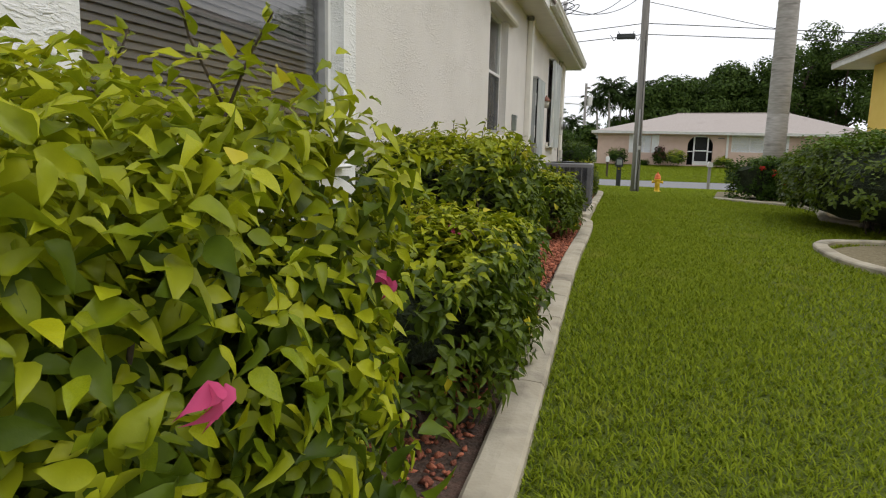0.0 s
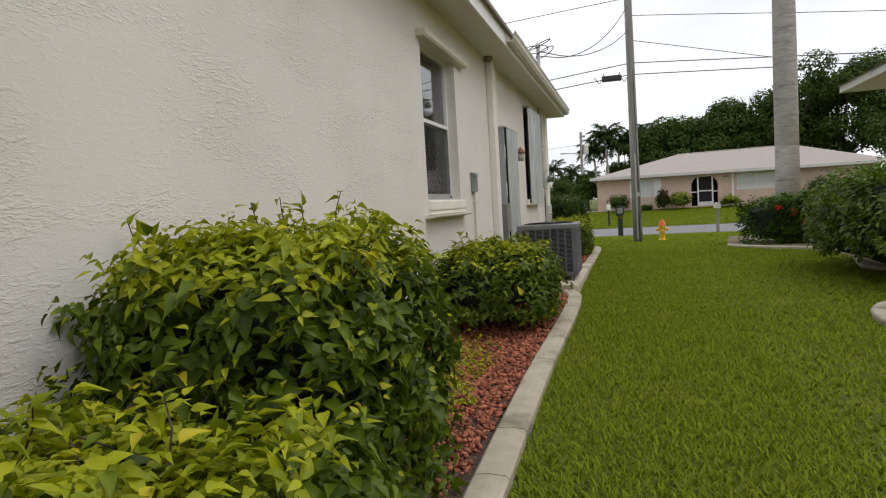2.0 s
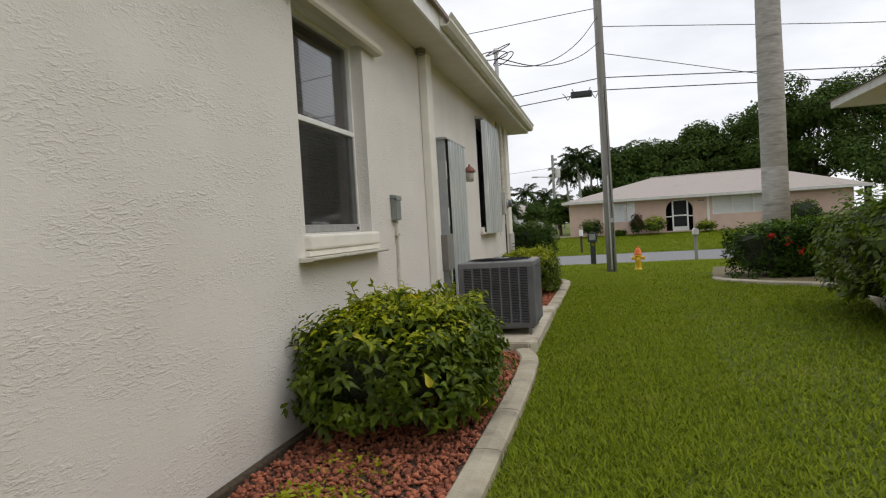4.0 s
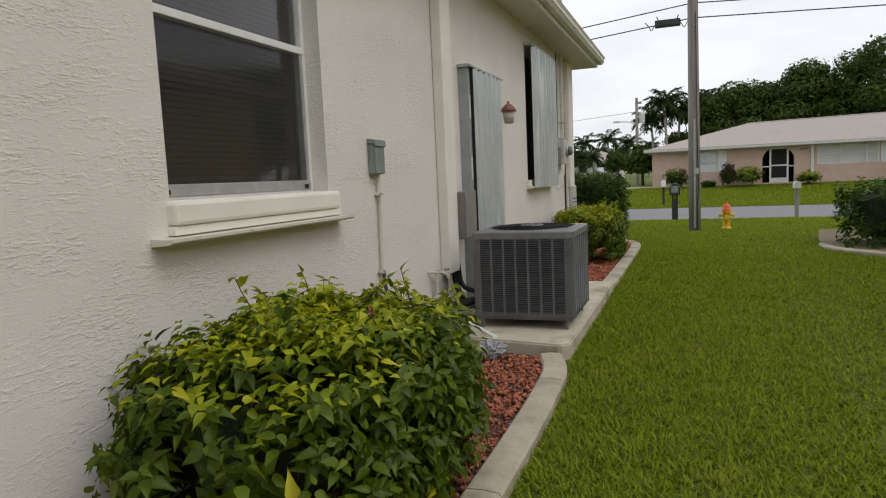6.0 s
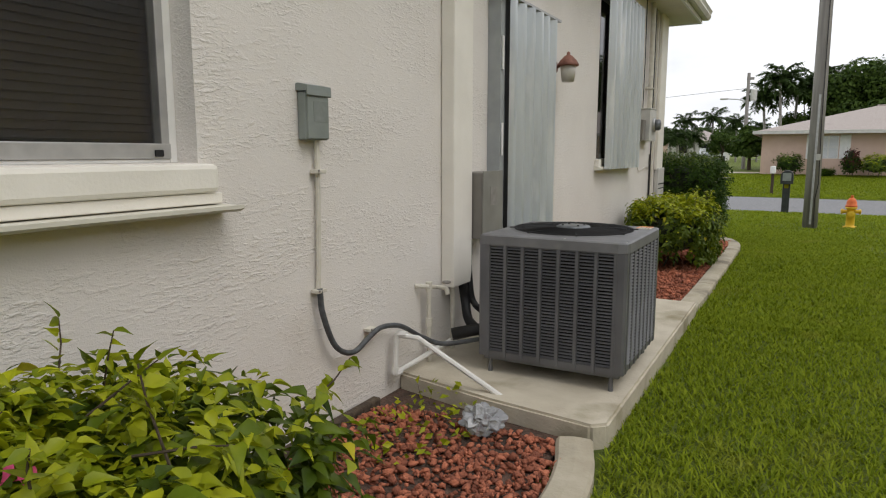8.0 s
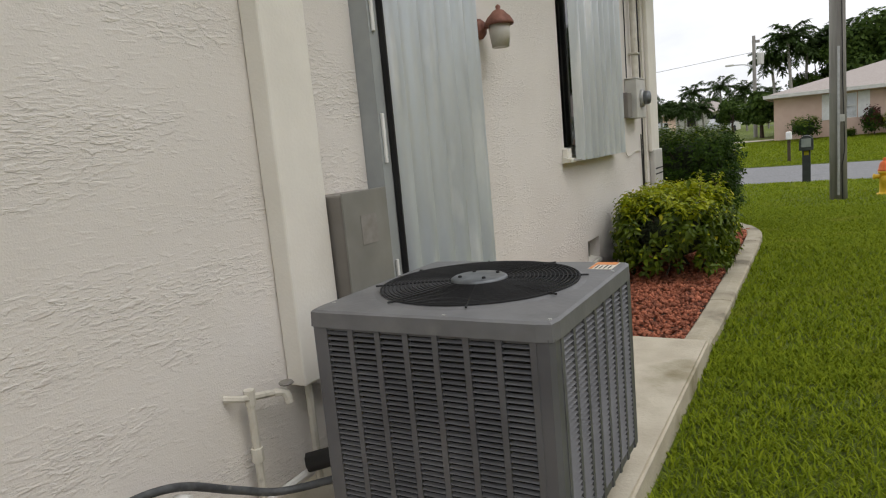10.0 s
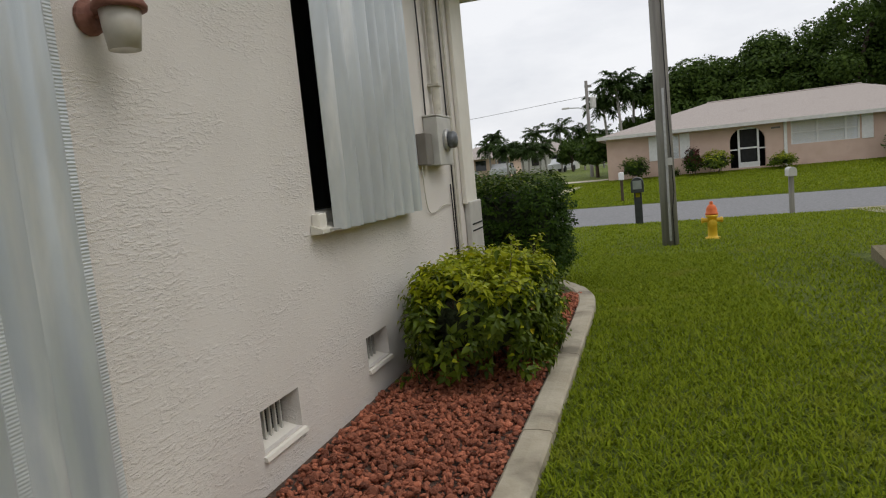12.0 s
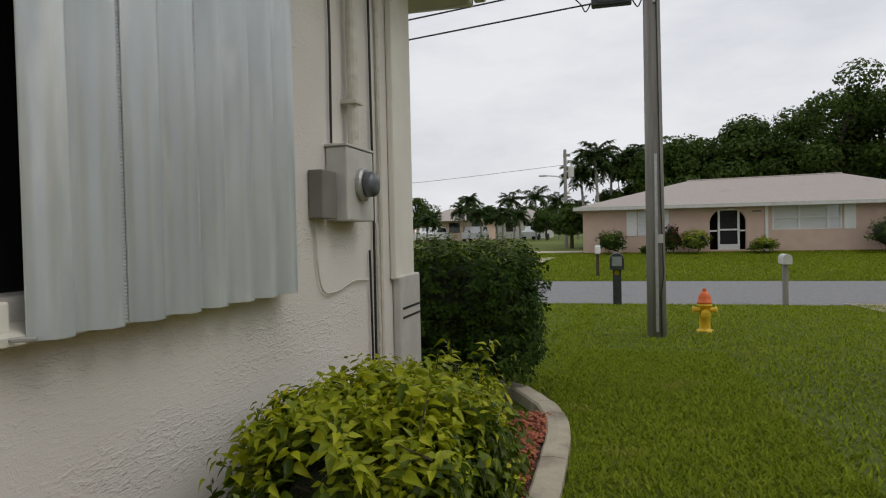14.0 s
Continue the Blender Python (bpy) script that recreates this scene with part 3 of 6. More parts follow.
# soil of the beds
for y0, y1, x1 in ((0.2, 10.7, 1.13), (10.7, 11.45, 0.95), (13.74, 18.1, 1.0)):
    tagged(part("flower_bed", boxm(0.0, x1, y0, y1, -0.05, 0.018), M_SOIL, None, "brown soil bed against the stucco wall"), category="bed", kind="structure")
bm = bmesh.new()
prism(bm, [(3.6, 18.6), (3.55, 17.3), (4.05, 16.5), (4.7, 16.0), (4.92, 15.1), (4.6, 13.0), (7.1, 12.0), (7.1, 20.5), (3.9, 20.5)][::-1], -0.2, 0.005, "z")
bmesh.ops.translate(bm, vec=(0.12, 0, 0), verts=bm.verts)
tagged(part("flower_bed", bm, M_STRAW, None, "pale pebble and mulch bed under shrubs"), category="bed", kind="structure")
bm = lathe(bmesh.new(), [(1.2, -0.05), (1.2, 0.02), (0.9, 0.035)], 24, (4.83, 8.8, 0))
tagged(part("flower_bed", bm, M_STRAW, None, "round pebble bed inside a kerb"), category="bed", kind="structure")

# ---- the house with the stucco wall ----


def wall_face(bm, x0, x1, y0, y1, z0, z1, holes):
    """A wall between x0 (front) and x1 (back) with openings through it: rows of y0, y1, z0, z1."""
    ys = sorted({y0, y1, *[v for h in holes for v in h[:2]]})
    zs = sorted({z0, z1, *[v for h in holes for v in h[2:]]})
    inside = lambda y, z: any(h[0] < y < h[1] and h[2] < z < h[3] for h in holes)
    solid = {(i, j): not inside((ys[i] + ys[i + 1]) / 2, (zs[j] + zs[j + 1]) / 2) for i in range(len(ys) - 1) for j in range(len(zs) - 1)}
    grid = {(x, i, j): bm.verts.new((x, y, z)) for x in (x0, x1) for i, y in enumerate(ys) for j, z in enumerate(zs)}
    for (i, j), s in solid.items():
        if not s:
            continue
        for x in (x0, x1):
            bm.faces.new([grid[x, i, j], grid[x, i + 1, j], grid[x, i + 1, j + 1], grid[x, i, j + 1]])
        for a, b, ci, cj in (((i, j), (i + 1, j), i, j - 1), ((i, j + 1), (i + 1, j + 1), i, j + 1), ((i, j), (i, j + 1), i - 1, j), ((i + 1, j), (i + 1, j + 1), i + 1, j)):
            if not solid.get((ci, cj), False):
                bm.faces.new([grid[x0, *a], grid[x0, *b], grid[x1, *b], grid[x1, *a]])
    bmesh.ops.recalc_face_normals(bm, faces=bm.faces)
    return bm


W_TOP = 2.985
W2 = (8.945, 10.125, 1.182, 2.62)
DOOR = (12.38, 13.33, 0.16, 2.16)
W3 = (14.85, 16.12, 1.16, 2.74)
V1, V2 = (14.17, 14.49, 0.19, 0.375), (15.28, 15.60, 0.21, 0.39)
WA = (2.80, 4.34, 1.02, 2.42)
HOLES = [W2, DOOR, W3, V1, V2]
tagged(part("wall_east", wall_face(bmesh.new(), 0.0, -0.2, 4.48, 18.1, -0.1, W_TOP, HOLES), M_STUCCO, None, "cream knockdown stucco side wall with window and shutter openings"), category="wall", kind="structure")
tagged(part("wall_bay", wall_face(bmesh.new(), 0.26, 0.06, -3.0, 4.48, -0.1, W_TOP, [WA]), M_STUCCO_WHITE, None, "white rough stucco wall stepping forward of the cream wall"), category="wall", kind="structure")
tagged(part("wall_return", boxm(-0.2, 0.06, 4.28, 4.478, -0.1, W_TOP), M_STUCCO_WHITE, None, "white stucco return of the stepped wall"), category="wall", kind="structure")
tagged(part("wall_north", boxm(-9, -0.2, 17.9, 18.1, -0.2, W_TOP), M_STUCCO, None, "cream stucco front wall of the house"), category="wall", kind="structure")
tagged(part("wall_south", boxm(-9, 0.06, -3.0, -2.8, -0.1, W_TOP), M_STUCCO, None, "cream stucco rear wall of the house"), category="wall", kind="structure")
tagged(part("wall_west", boxm(-9.2, -9, -3.0, 18.1, -0.1, W_TOP), M_STUCCO, None, "cream stucco far side wall of the house"), category="wall", kind="structure")
# Boards coloured near-black stand in for the unlit rooms behind the openings.
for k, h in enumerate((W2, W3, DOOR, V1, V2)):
    tagged(part("room_shade_board", boxm(-0.5, -0.45, h[0] - 0.2, h[1] + 0.2, h[2] - 0.15, h[3] + 0.1), M_DARK, None, "near-black board painted as the unlit interior behind an opening"), category="interior", kind="structure")

# roof: soffit, fascia, gutter, shingles
roof = thing("house_roof", "brown-grey shingle hip roof with cream soffit and gutter", "roof", kind="structure")
part("soffit", boxm(-0.6, 0.38, -3.6, 18.5, W_TOP, W_TOP + 0.02), M_SOFFIT, roof, "cream boarded soffit")
part("soffit", boxm(-9.7, -0.6, 18.1, 18.5, W_TOP, W_TOP + 0.02), M_SOFFIT, roof, "cream boarded soffit")
part("fascia", boxm(0.36, 0.385, -3.6, 18.5, W_TOP - 0.015, W_TOP + 0.17), M_WHITE, roof, "white fascia board")
part("fascia", boxm(-9.7, 0.385, 18.502, 18.527, W_TOP - 0.015, W_TOP + 0.17), M_WHITE, roof, "white fascia board")
GUT = [(0.527, 0.0), (0.60, 0.0), (0.63, 0.045), (0.625, 0.075), (0.645, 0.115), (0.637, 0.118), (0.615, 0.078), (0.62, 0.048), (0.596, 0.008), (0.535, 0.008), (0.535, 0.118), (0.527, 0.118)]
part("gutter", prism(bmesh.new(), [(u - 0.14, W_TOP + 0.035 + v) for u, v in GUT], 11.2, 18.6), M_GUTTER, roof, "weathered cream metal gutter")
bm = bmesh.new()
EZ = W_TOP + 0.17
a = [bm.verts.new(c) for c in ((0.44, -3.7, EZ), (0.44, 18.6, EZ), (-4.6, 13.6, EZ + 1.75), (-4.6, 1.5, EZ + 1.75), (-9.8, 18.6, EZ), (-9.8, -3.7, EZ))]
bm.faces.new((a[0], a[1], a[2], a[3]))
bm.faces.new((a[1], a[4], a[2]))
bm.faces.new((a[4], a[5], a[3], a[2]))
bm.faces.new((a[5], a[0], a[3]))
bmesh.ops.recalc_face_normals(bm, faces=bm.faces)
bmesh.ops.solidify(bm, geom=bm.faces[:], thickness=0.03)
part("shingles", bm, M_SHINGLE, roof, "brown-grey roof shingles")


def corrugated(bm, x, y0, y1, z0, z1, pitch, depth, thick=0.004):
    """A storm panel: rounded ribs and valleys across y, upright."""
    soft = ((0.0, 0.0), (0.05, 0.06), (0.11, 0.32), (0.17, 0.68), (0.23, 0.94), (0.28, 1.0), (0.50, 1.0), (0.55, 0.94), (0.61, 0.68), (0.67, 0.32), (0.73, 0.06), (0.78, 0.0))
    ys, xs, y = [], [], y0
    while y < y1 - 1e-4:
        for f, d in soft:
            yy = y + f * pitch
            if yy <= y1 - 1e-4:
                ys.append(yy)
                xs.append(x + depth * d)
        y += pitch
    ys.append(y1)
    xs.append(x)
    rows = []
    for zz in (z0, (z0 + z1) / 2, z1):
        rows.append(([bm.verts.new((a, b, zz)) for a, b in zip(xs, ys)], [bm.verts.new((a - thick, b, zz)) for a, b in zip(xs, ys)]))
    for (f0, b0), (f1, b1) in zip(rows, rows[1:]):
        for k in range(len(ys) - 1):
            bm.faces.new((f0[k], f0[k + 1], f1[k + 1], f1[k]))
            bm.faces.new((b0[k + 1], b0[k], b1[k], b1[k + 1]))
    for f, b in (rows[0], rows[-1]):
        for k in range(len(ys) - 1):
            bm.faces.new((f[k], b[k], b[k + 1], f[k + 1]))
    for k in (0, -1):
        for (f0, b0), (f1, b1) in zip(rows, rows[1:]):
            bm.faces.new((f0[k], b0[k], b1[k], f1[k]))
    bmesh.ops.recalc_face_normals(bm, faces=bm.faces)
    return bm


def storm_panel(x, y0, y1, z0, z1, pitch, depth, parent):
    """One corrugated panel with a knurled strip along the flanks of two ribs."""
    bm = corrugated(bmesh.new(), x, y0, y1, z0, z1, pitch, depth)
    for e in bm.edges:
        e.smooth = e.calc_face_angle(0.0) < 0.9
    ob = part("shutter_panel", bm, M_GALV, parent, smooth=True)
    ob.data.materials.append(M_KNURL)
    for f in ob.data.polygons:
        if y1 - 0.036 < f.center.y < y1 - 0.004 or y0 + 0.58 * pitch < f.center.y < y0 + 0.75 * pitch:
            f.material_index = 1
    return ob


def single_hung(name, label, xf, y0, y1, z0, z1, zm, slats, deep=0.085, screen=False):
    """An aluminium single-hung window in a wall opening, set back from the face."""
    w = thing(name, label, "window", kind="structure")
    x = xf - deep
    t = 0.03
    for a in ((y0, y0 + t, z0, z1), (y1 - t, y1, z0, z1), (y0 + t, y1 - t, z1 - t, z1), (y0 + t, y1 - t, z0, z0 + 0.012)):
        part("window_frame", boxm(x - 0.04, x + 0.02, *a, 0.003), M_WHITE, w)
    # lower sash, with screen
    s = 0.032
    part("sash_rail", boxm(x - 0.02, x + 0.028, y0 + t, y1 - t, z0 + 0.013, z0 + 0.062, 0.003), M_ALU, w, "grey aluminium bottom rail")
    part("sash_rail", boxm(x - 0.02, x + 0.03, y0 + t, y1 - t, zm - 0.018, zm + 0.018, 0.003), M_WHITE, w, "white meeting rail")
    part("sash_stile", boxm(x - 0.02, x + 0.022, y0 + t, y0 + t + s, z0 + t, zm, 0.003), M_ALU, w)
    part("sash_stile", boxm(x - 0.02, x + 0.022, y1 - t - s, y1 - t, z0 + t, zm, 0.003), M_ALU, w)
    for zz0, zz1 in ((z0 + t, zm), (zm, z1 - t)):
        part("pane", boxm(x - 0.016, x - 0.010, y0 + t, y1 - t, zz0, zz1), M_PANE, w, "reflective clear glass pane").visible_shadow = False
    for y in (y0 + t + 0.05, y1 - t - 0.05):
        part("latch", boxm(x + 0.028, x + 0.036, y - 0.016, y + 0.016, z0 + 0.02, z0 + 0.042, 0.003), M_DARK, w, "black plastic latch")
    if screen:
        part("insect_screen", boxm(x + 0.0225, x + 0.0235, y0 + t + s, y1 - t - s, z0 + 0.062, zm - 0.018), M_SCREEN, w, "dark insect screen")
    n = int((z1 - z0 - 0.05) / 0.026)
    for k in range(n):
        z = z0 + 0.02 + k * 0.026
        part("blind_slat", prism(bmesh.new(), [(x - 0.046, z), (x - 0.043, z + 0.001), (x - 0.053, z + 0.031), (x - 0.056, z + 0.030)], y0 + 0.03, y1 - 0.03), slats, w)
    return w


M_PANE = bpy.data.materials.new("clear_glass_pane")
M_PANE.use_nodes = True
pn, pl = M_PANE.node_tree.nodes, M_PANE.node_tree.links
p_mix, p_tr, p_gl, p_fr = pn.new("ShaderNodeMixShader"), pn.new("ShaderNodeBsdfTransparent"), pn.new("ShaderNodeBsdfGlossy"), pn.new("ShaderNodeLayerWeight")
p_pow, p_add = pn.new("ShaderNodeMath"), pn.new("ShaderNodeMath")
p_tr.inputs["Color"].default_value = (0.72, 0.72, 0.72, 1)
p_gl.inputs["Roughness"].default_value = 0.02
p_fr.inputs["Blend"].default_value = 0.5
p_pow.operation, p_add.operation = "POWER", "MULTIPLY_ADD"
p_pow.inputs[1].default_value = 3.5
p_add.inputs[1].default_value, p_add.inputs[2].default_value = 0.8, 0.04
pl.new(p_fr.outputs["Facing"], p_pow.inputs[0])
pl.new(p_pow.outputs[0], p_add.inputs[0])
pl.new(p_add.outputs[0], p_mix.inputs["Fac"])
pl.new(p_tr.outputs["BSDF"], p_mix.inputs[1])
pl.new(p_gl.outputs["BSDF"], p_mix.inputs[2])
pl.new(p_mix.outputs["Shader"], pn["Material Output"].inputs["Surface"])

M_SCREEN = bpy.data.materials.new("insect_screen_mesh")
M_SCREEN.use_nodes = True
sn, sl = M_SCREEN.node_tree.nodes, M_SCREEN.node_tree.links
s_mix, s_tr = sn.new("ShaderNodeMixShader"), sn.new("ShaderNodeBsdfTransparent")
s_mix.inputs["Fac"].default_value = 0.2
sn["Principled BSDF"].inputs["Base Color"].default_value = (0.035, 0.033, 0.031, 1)
sn["Principled BSDF"].inputs["Roughness"].default_value = 0.7
sl.new(s_tr.outputs["BSDF"], s_mix.inputs[1])
sl.new(sn["Principled BSDF"].outputs["BSDF"], s_mix.inputs[2])
sl.new(s_mix.outputs["Shader"], sn["Material Output"].inputs["Surface"])

M_PANECLEAR = M_PANE.copy()
M_PANECLEAR.name = "thin_clear_pane"
M_PANECLEAR.node_tree.nodes["Transparent BSDF"].inputs["Color"].default_value = (0.95, 0.95, 0.95, 1)

single_hung("window_1", "single-hung aluminium window with closed dark blinds", 0.26, *WA, 1.76, M_BLINDPALE)
single_hung("window_2", "single-hung window with grey screen, closed blinds and white meeting rail", 0.0, *W2, 1.93, M_BLIND, 0.115, True)
# sills and shutter tracks
w = thing("window_sill", "white mildew-stained stepped window sill on white stucco wall", "sill", "window sills")
part("sill_board", boxm(0.24, 0.30, 2.75, 4.33, 0.985, 1.019, 0.006), M_MILDEW, w, "white sill with black mildew")
part("sill_apron", boxm(0.25, 0.283, 2.75, 4.31, 0.935, 0.983, 0.004), M_MILDEW, w)
part("shutter_track", prism(bmesh.new(), [(0.262, 0.905), (0.30, 0.908), (0.315, 0.918), (0.31, 0.926), (0.262, 0.932)], 2.7, 4.32), M_WHITE, w, "white metal shutter track")
w = thing("window_sill", "cream painted sill with a metal shutter track beneath it", "sill", "window sills")
part("sill_board", boxm(-0.09, 0.05, 8.925, 10.17, 1.085, 1.178, 0.016), M_SMOOTH, w)
part("sill_apron", boxm(-0.02, 0.035, 8.925, 10.19, 1.047, 1.083, 0.004), M_SMOOTH, w)
part("shutter_track", prism(bmesh.new(), [(0.002, 1.015), (0.085, 1.02), (0.105, 1.03), (0.105, 1.042), (0.07, 1.04), (0.002, 1.043)], 8.83, 10.22), M_GUTTER, w, "weathered metal shutter track")
w = thing("shutter_header", "cream metal storm shutter header above the window", "shutter header")
part("header_track", prism(bmesh.new(), [(0.002, 2.60), (0.07, 2.60), (0.085, 2.62), (0.085, 2.66), (0.002, 2.66)], 8.85, 10.42), M_SOFFIT, w)

# boxed chase for the line set
tagged(part("pipe_chase", boxm(0.002, 0.085, 11.78, 12.005, 0.47, W_TOP - 0.002, 0.008), M_SMOOTH, None, "cream boxed chase enclosing the cooling lines"), category="trim", kind="structure")
tagged(part("vent_collar", lathe(bmesh.new(), [(0.05, 0), (0.05, 0.05), (0.035, 0.06)], 12, (0.06, 11.7, W_TOP - 0.06)), M_BOXBROWN, None, "small brown soffit drain stub"), category="vent", kind="structure")


# ---- storm shutters ----
sh = thing("door_shutter", "galvanised corrugated storm shutter panels over the side door", "storm shutter", "storm shutters")
for k in range(3):
    y = 12.455 + k * 0.295
    storm_panel(0.085 + 0.006 * (k % 2), y, y + 0.305, 0.14, 2.15, 0.1525, 0.046, sh)
part("header_track", prism(bmesh.new(), [(0.002, 2.155), (0.125, 2.155), (0.125, 2.17), (0.09, 2.18), (0.002, 2.18)], 12.36, 13.38), M_ALU, sh)
part("sill_track", boxm(0.002, 0.12, 12.36, 13.38, 0.122, 0.14), M_ALU, sh)
# Added strip: the shade in the open gap beside the panels, painted near-black.
part("gap_shade_strip", boxm(0.087, 0.113, 12.446, 12.454, 0.14, 2.15), M_DARK, sh, "near-black strip painted as the shaded gap beside the panels")
for z in (0.6, 1.2, 1.72):
    part("edge_clip", boxm(0.086, 0.097, 12.395, 12.411, z, z + 0.2, 0.003), M_WHITE, sh, "white hinge leaf")
dj = thing("side_door", "grey painted side door frame behind the storm shutter", "door", kind="structure")
part("jamb", boxm(-0.12, 0.085, 12.382, 12.444, 0.16, 2.152), M_DOORGREY, dj)
part("jamb", boxm(-0.12, -0.035, 13.27, 13.328, 0.16, 2.158), M_DOORGREY, dj)
part("door_leaf", boxm(-0.11, -0.07, 12.446, 13.268, 0.16, 2.158), M_DOORGREY, dj)

sh = thing("window_shutter", "galvanised corrugated storm shutter panels over a window", "storm shutter", "storm shutters")
for k in range(4):
    y = 14.90 + k * 0.325
    storm_panel(0.075 + 0.006 * (k % 2), y, y + 0.335, 1.06, 2.745, 0.1675, 0.05, sh)
part("header_track", prism(bmesh.new(), [(0.002, 2.745), (0.115, 2.745), (0.115, 2.765), (0.002, 2.78)], 14.80, 16.24), M_ALU, sh)
part("sill_ledge", prism(bmesh.new(), [(0.002, 1.05), (0.07, 1.055), (0.07, 1.075), (0.002, 1.10)], 14.78, 16.18), M_GUTTER, sh)
part("sill_block", boxm(0.002, 0.045, 14.80, 14.885, 1.08, 1.155, 0.006), M_SMOOTH, sh)
part("stud", tubem([(0.03, 14.84, 1.07), (0.12, 14.885, 1.07)], 0.006, 6), M_ALU, sh)
tagged(part("window_glass_backing", boxm(-0.16, -0.15, 14.85, 16.12, 1.16, 2.74), M_GLASS, None, "dark window glass behind the storm shutter"), category="window", kind="structure")

# crawl vents with bars
for h in (V1, V2):
    v = thing("foundation_vent", "recessed barred vent low in the stucco wall", "vent", "foundation vents")
    part("vent_sill", prism(bmesh.new(), [(-0.1, h[2] - 0.03), (0.02, h[2] - 0.03), (0.015, h[2] - 0.012), (-0.1, h[2] + 0.02)], h[0] - 0.01, h[1] + 0.02), M_SMOOTH, v)
    # The shade inside the vent is painted as a near-black sheet.
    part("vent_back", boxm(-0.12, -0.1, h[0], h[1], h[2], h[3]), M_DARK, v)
    for k in range(6):
        y = h[0] + 0.03 + k * 0.045
        part("vent_bar", boxm(-0.082, -0.068, y, y + 0.011, h[2], h[3]), M_METERGREY, v)

# ---- wall lamp ----
wl_t = thing("wall_lantern", "rusty brown wall lantern with frosted glass shade", "wall lamp", at=(0.0, 13.56, 1.865))
part("back_plate", lathe(bmesh.new(), [(0.055, 0), (0.055, 0.012), (0.04, 0.03), (0.012, 0.035)], 16), M_LAMPBROWN, wl_t).matrix_basis = pose(0.002, 0, 0, 0, 90, 0)
part("arm", tubem([(0.03, 0, 0), (0.07, 0, 0.012), (0.105, 0, 0.03)], 0.013, 8), M_LAMPBROWN, wl_t)
part("cap", lathe(bmesh.new(), [(0.078, -0.012), (0.08, 0.0), (0.062, 0.03), (0.05, 0.04), (0.03, 0.062), (0.012, 0.07), (0.014, 0.085), (0.004, 0.095)], 20, (0.125, 0, 0.015)), M_LAMPBROWN, wl_t, "brown domed cap", True)
part("shade", lathe(bmesh.new(), [(0.040, -0.115), (0.046, -0.118), (0.056, -0.05), (0.06, 0.0)], 20, (0.125, 0, 0.004)), M_FROST, wl_t, "frosted glass shade", True)

# ---- air conditioner on its slab ----
bm = prism(bmesh.new(), [(0.0, 11.34), (0.55, 11.22), (1.05, 11.15), (1.11, 11.2), (1.11, 13.76), (0.0, 13.76)], -0.08, 0.105, "z")
bmesh.ops.bevel(bm, geom=bm.edges[:], offset=0.012, segments=2, affect="EDGES")
tagged(part("equipment_slab", bm, M_CONC, None, "stained poured concrete slab beside the wall"), category="slab", kind="structure")

ac = thing("air_conditioner", "dark grey louvred outdoor air conditioner on thin legs", "air conditioner", at=(0.71, 11.93, 0.105))
S, H0, H1 = 0.37, 0.085, 0.665
part("base_pan", boxm(-S + 0.02, S - 0.02, -S + 0.02, S - 0.02, 0.06, H0 + 0.02, 0.01), M_AC, ac)
for sx in (-1, 1):
    for sy in (-1, 1):
        part("leg", tubem([(sx * 0.31, sy * 0.345, 0.0), (sx * 0.31, sy * 0.345, 0.03), (sx * 0.31, sy * 0.34, 0.09)], 0.013, 8, 0.7), M_AC, ac)
        bm = bmesh.new()
        c0, c1 = S - 0.055, S
        prism(bm, [(c0, c1), (c1 - 0.012, c1), (c1, c1 - 0.012), (c1, c0), (c1 - 0.006, c0), (c1 - 0.006, c1 - 0.014), (c1 - 0.014, c1 - 0.006), (c0, c1 - 0.006)], H0, H1, "z")
        bmesh.ops.scale(bm, vec=(sx, sy, 1), verts=bm.verts)
        bmesh.ops.recalc_face_normals(bm, faces=bm.faces)
        part("corner_post", bm, M_AC, ac)


def louvre_side():
    """One pressed louvre panel: seven columns of down-turned slats between upright ribs."""
    bm = bmesh.new()
    w, cols, rows = S - 0.052, 7, 34
    cw, z0, z1 = 2 * w / cols, H0 + 0.03, H1 - 0.014
    pitch = (z1 - z0) / rows
    for c in range(cols + 1):
        x = -w + c * cw
        box(bm, x - 0.0085, x + 0.0085, -S - 0.003, -S + 0.012, H0, H1)
    box(bm, -w, w, -S + 0.002, -S + 0.012, H0, z0)
    box(bm, -w, w, -S + 0.002, -S + 0.012, z1, H1)
    for c in range(cols):
        a, b = -w + c * cw + 0.009, -w + (c + 1) * cw - 0.009
        for r in range(rows):
            z = z0 + r * pitch
            v = [bm.verts.new(q) for q in ((a, -S + 0.007, z + pitch * 0.78), (b, -S + 0.007, z + pitch * 0.78), (a, -S - 0.003, z + pitch * 0.36), (b, -S - 0.003, z + pitch * 0.36), (a, -S + 0.001, z + pitch * 0.28), (b, -S + 0.001, z + pitch * 0.28))]
            bm.faces.new((v[0], v[1], v[3], v[2]))
            bm.faces.new((v[2], v[3], v[5], v[4]))
    return bm


side = part("louvre_panel", louvre_side(), M_AC, ac, "pressed grey louvre panel", kind="stuff")
for rz in (90, 180, 270):
    o = link("louvre_panel", side.data, ac, None, "pressed grey louvre panel", "stuff")
    o.matrix_basis = pose(0, 0, 0, 0, 0, rz)
# A solid near-black block stands in for the shaded coil.
part("coil", boxm(-S + 0.03, S - 0.03, -S + 0.03, S - 0.03, H0, H1 - 0.165), M_ACIN, ac, "near-black block standing in for the shaded coil")
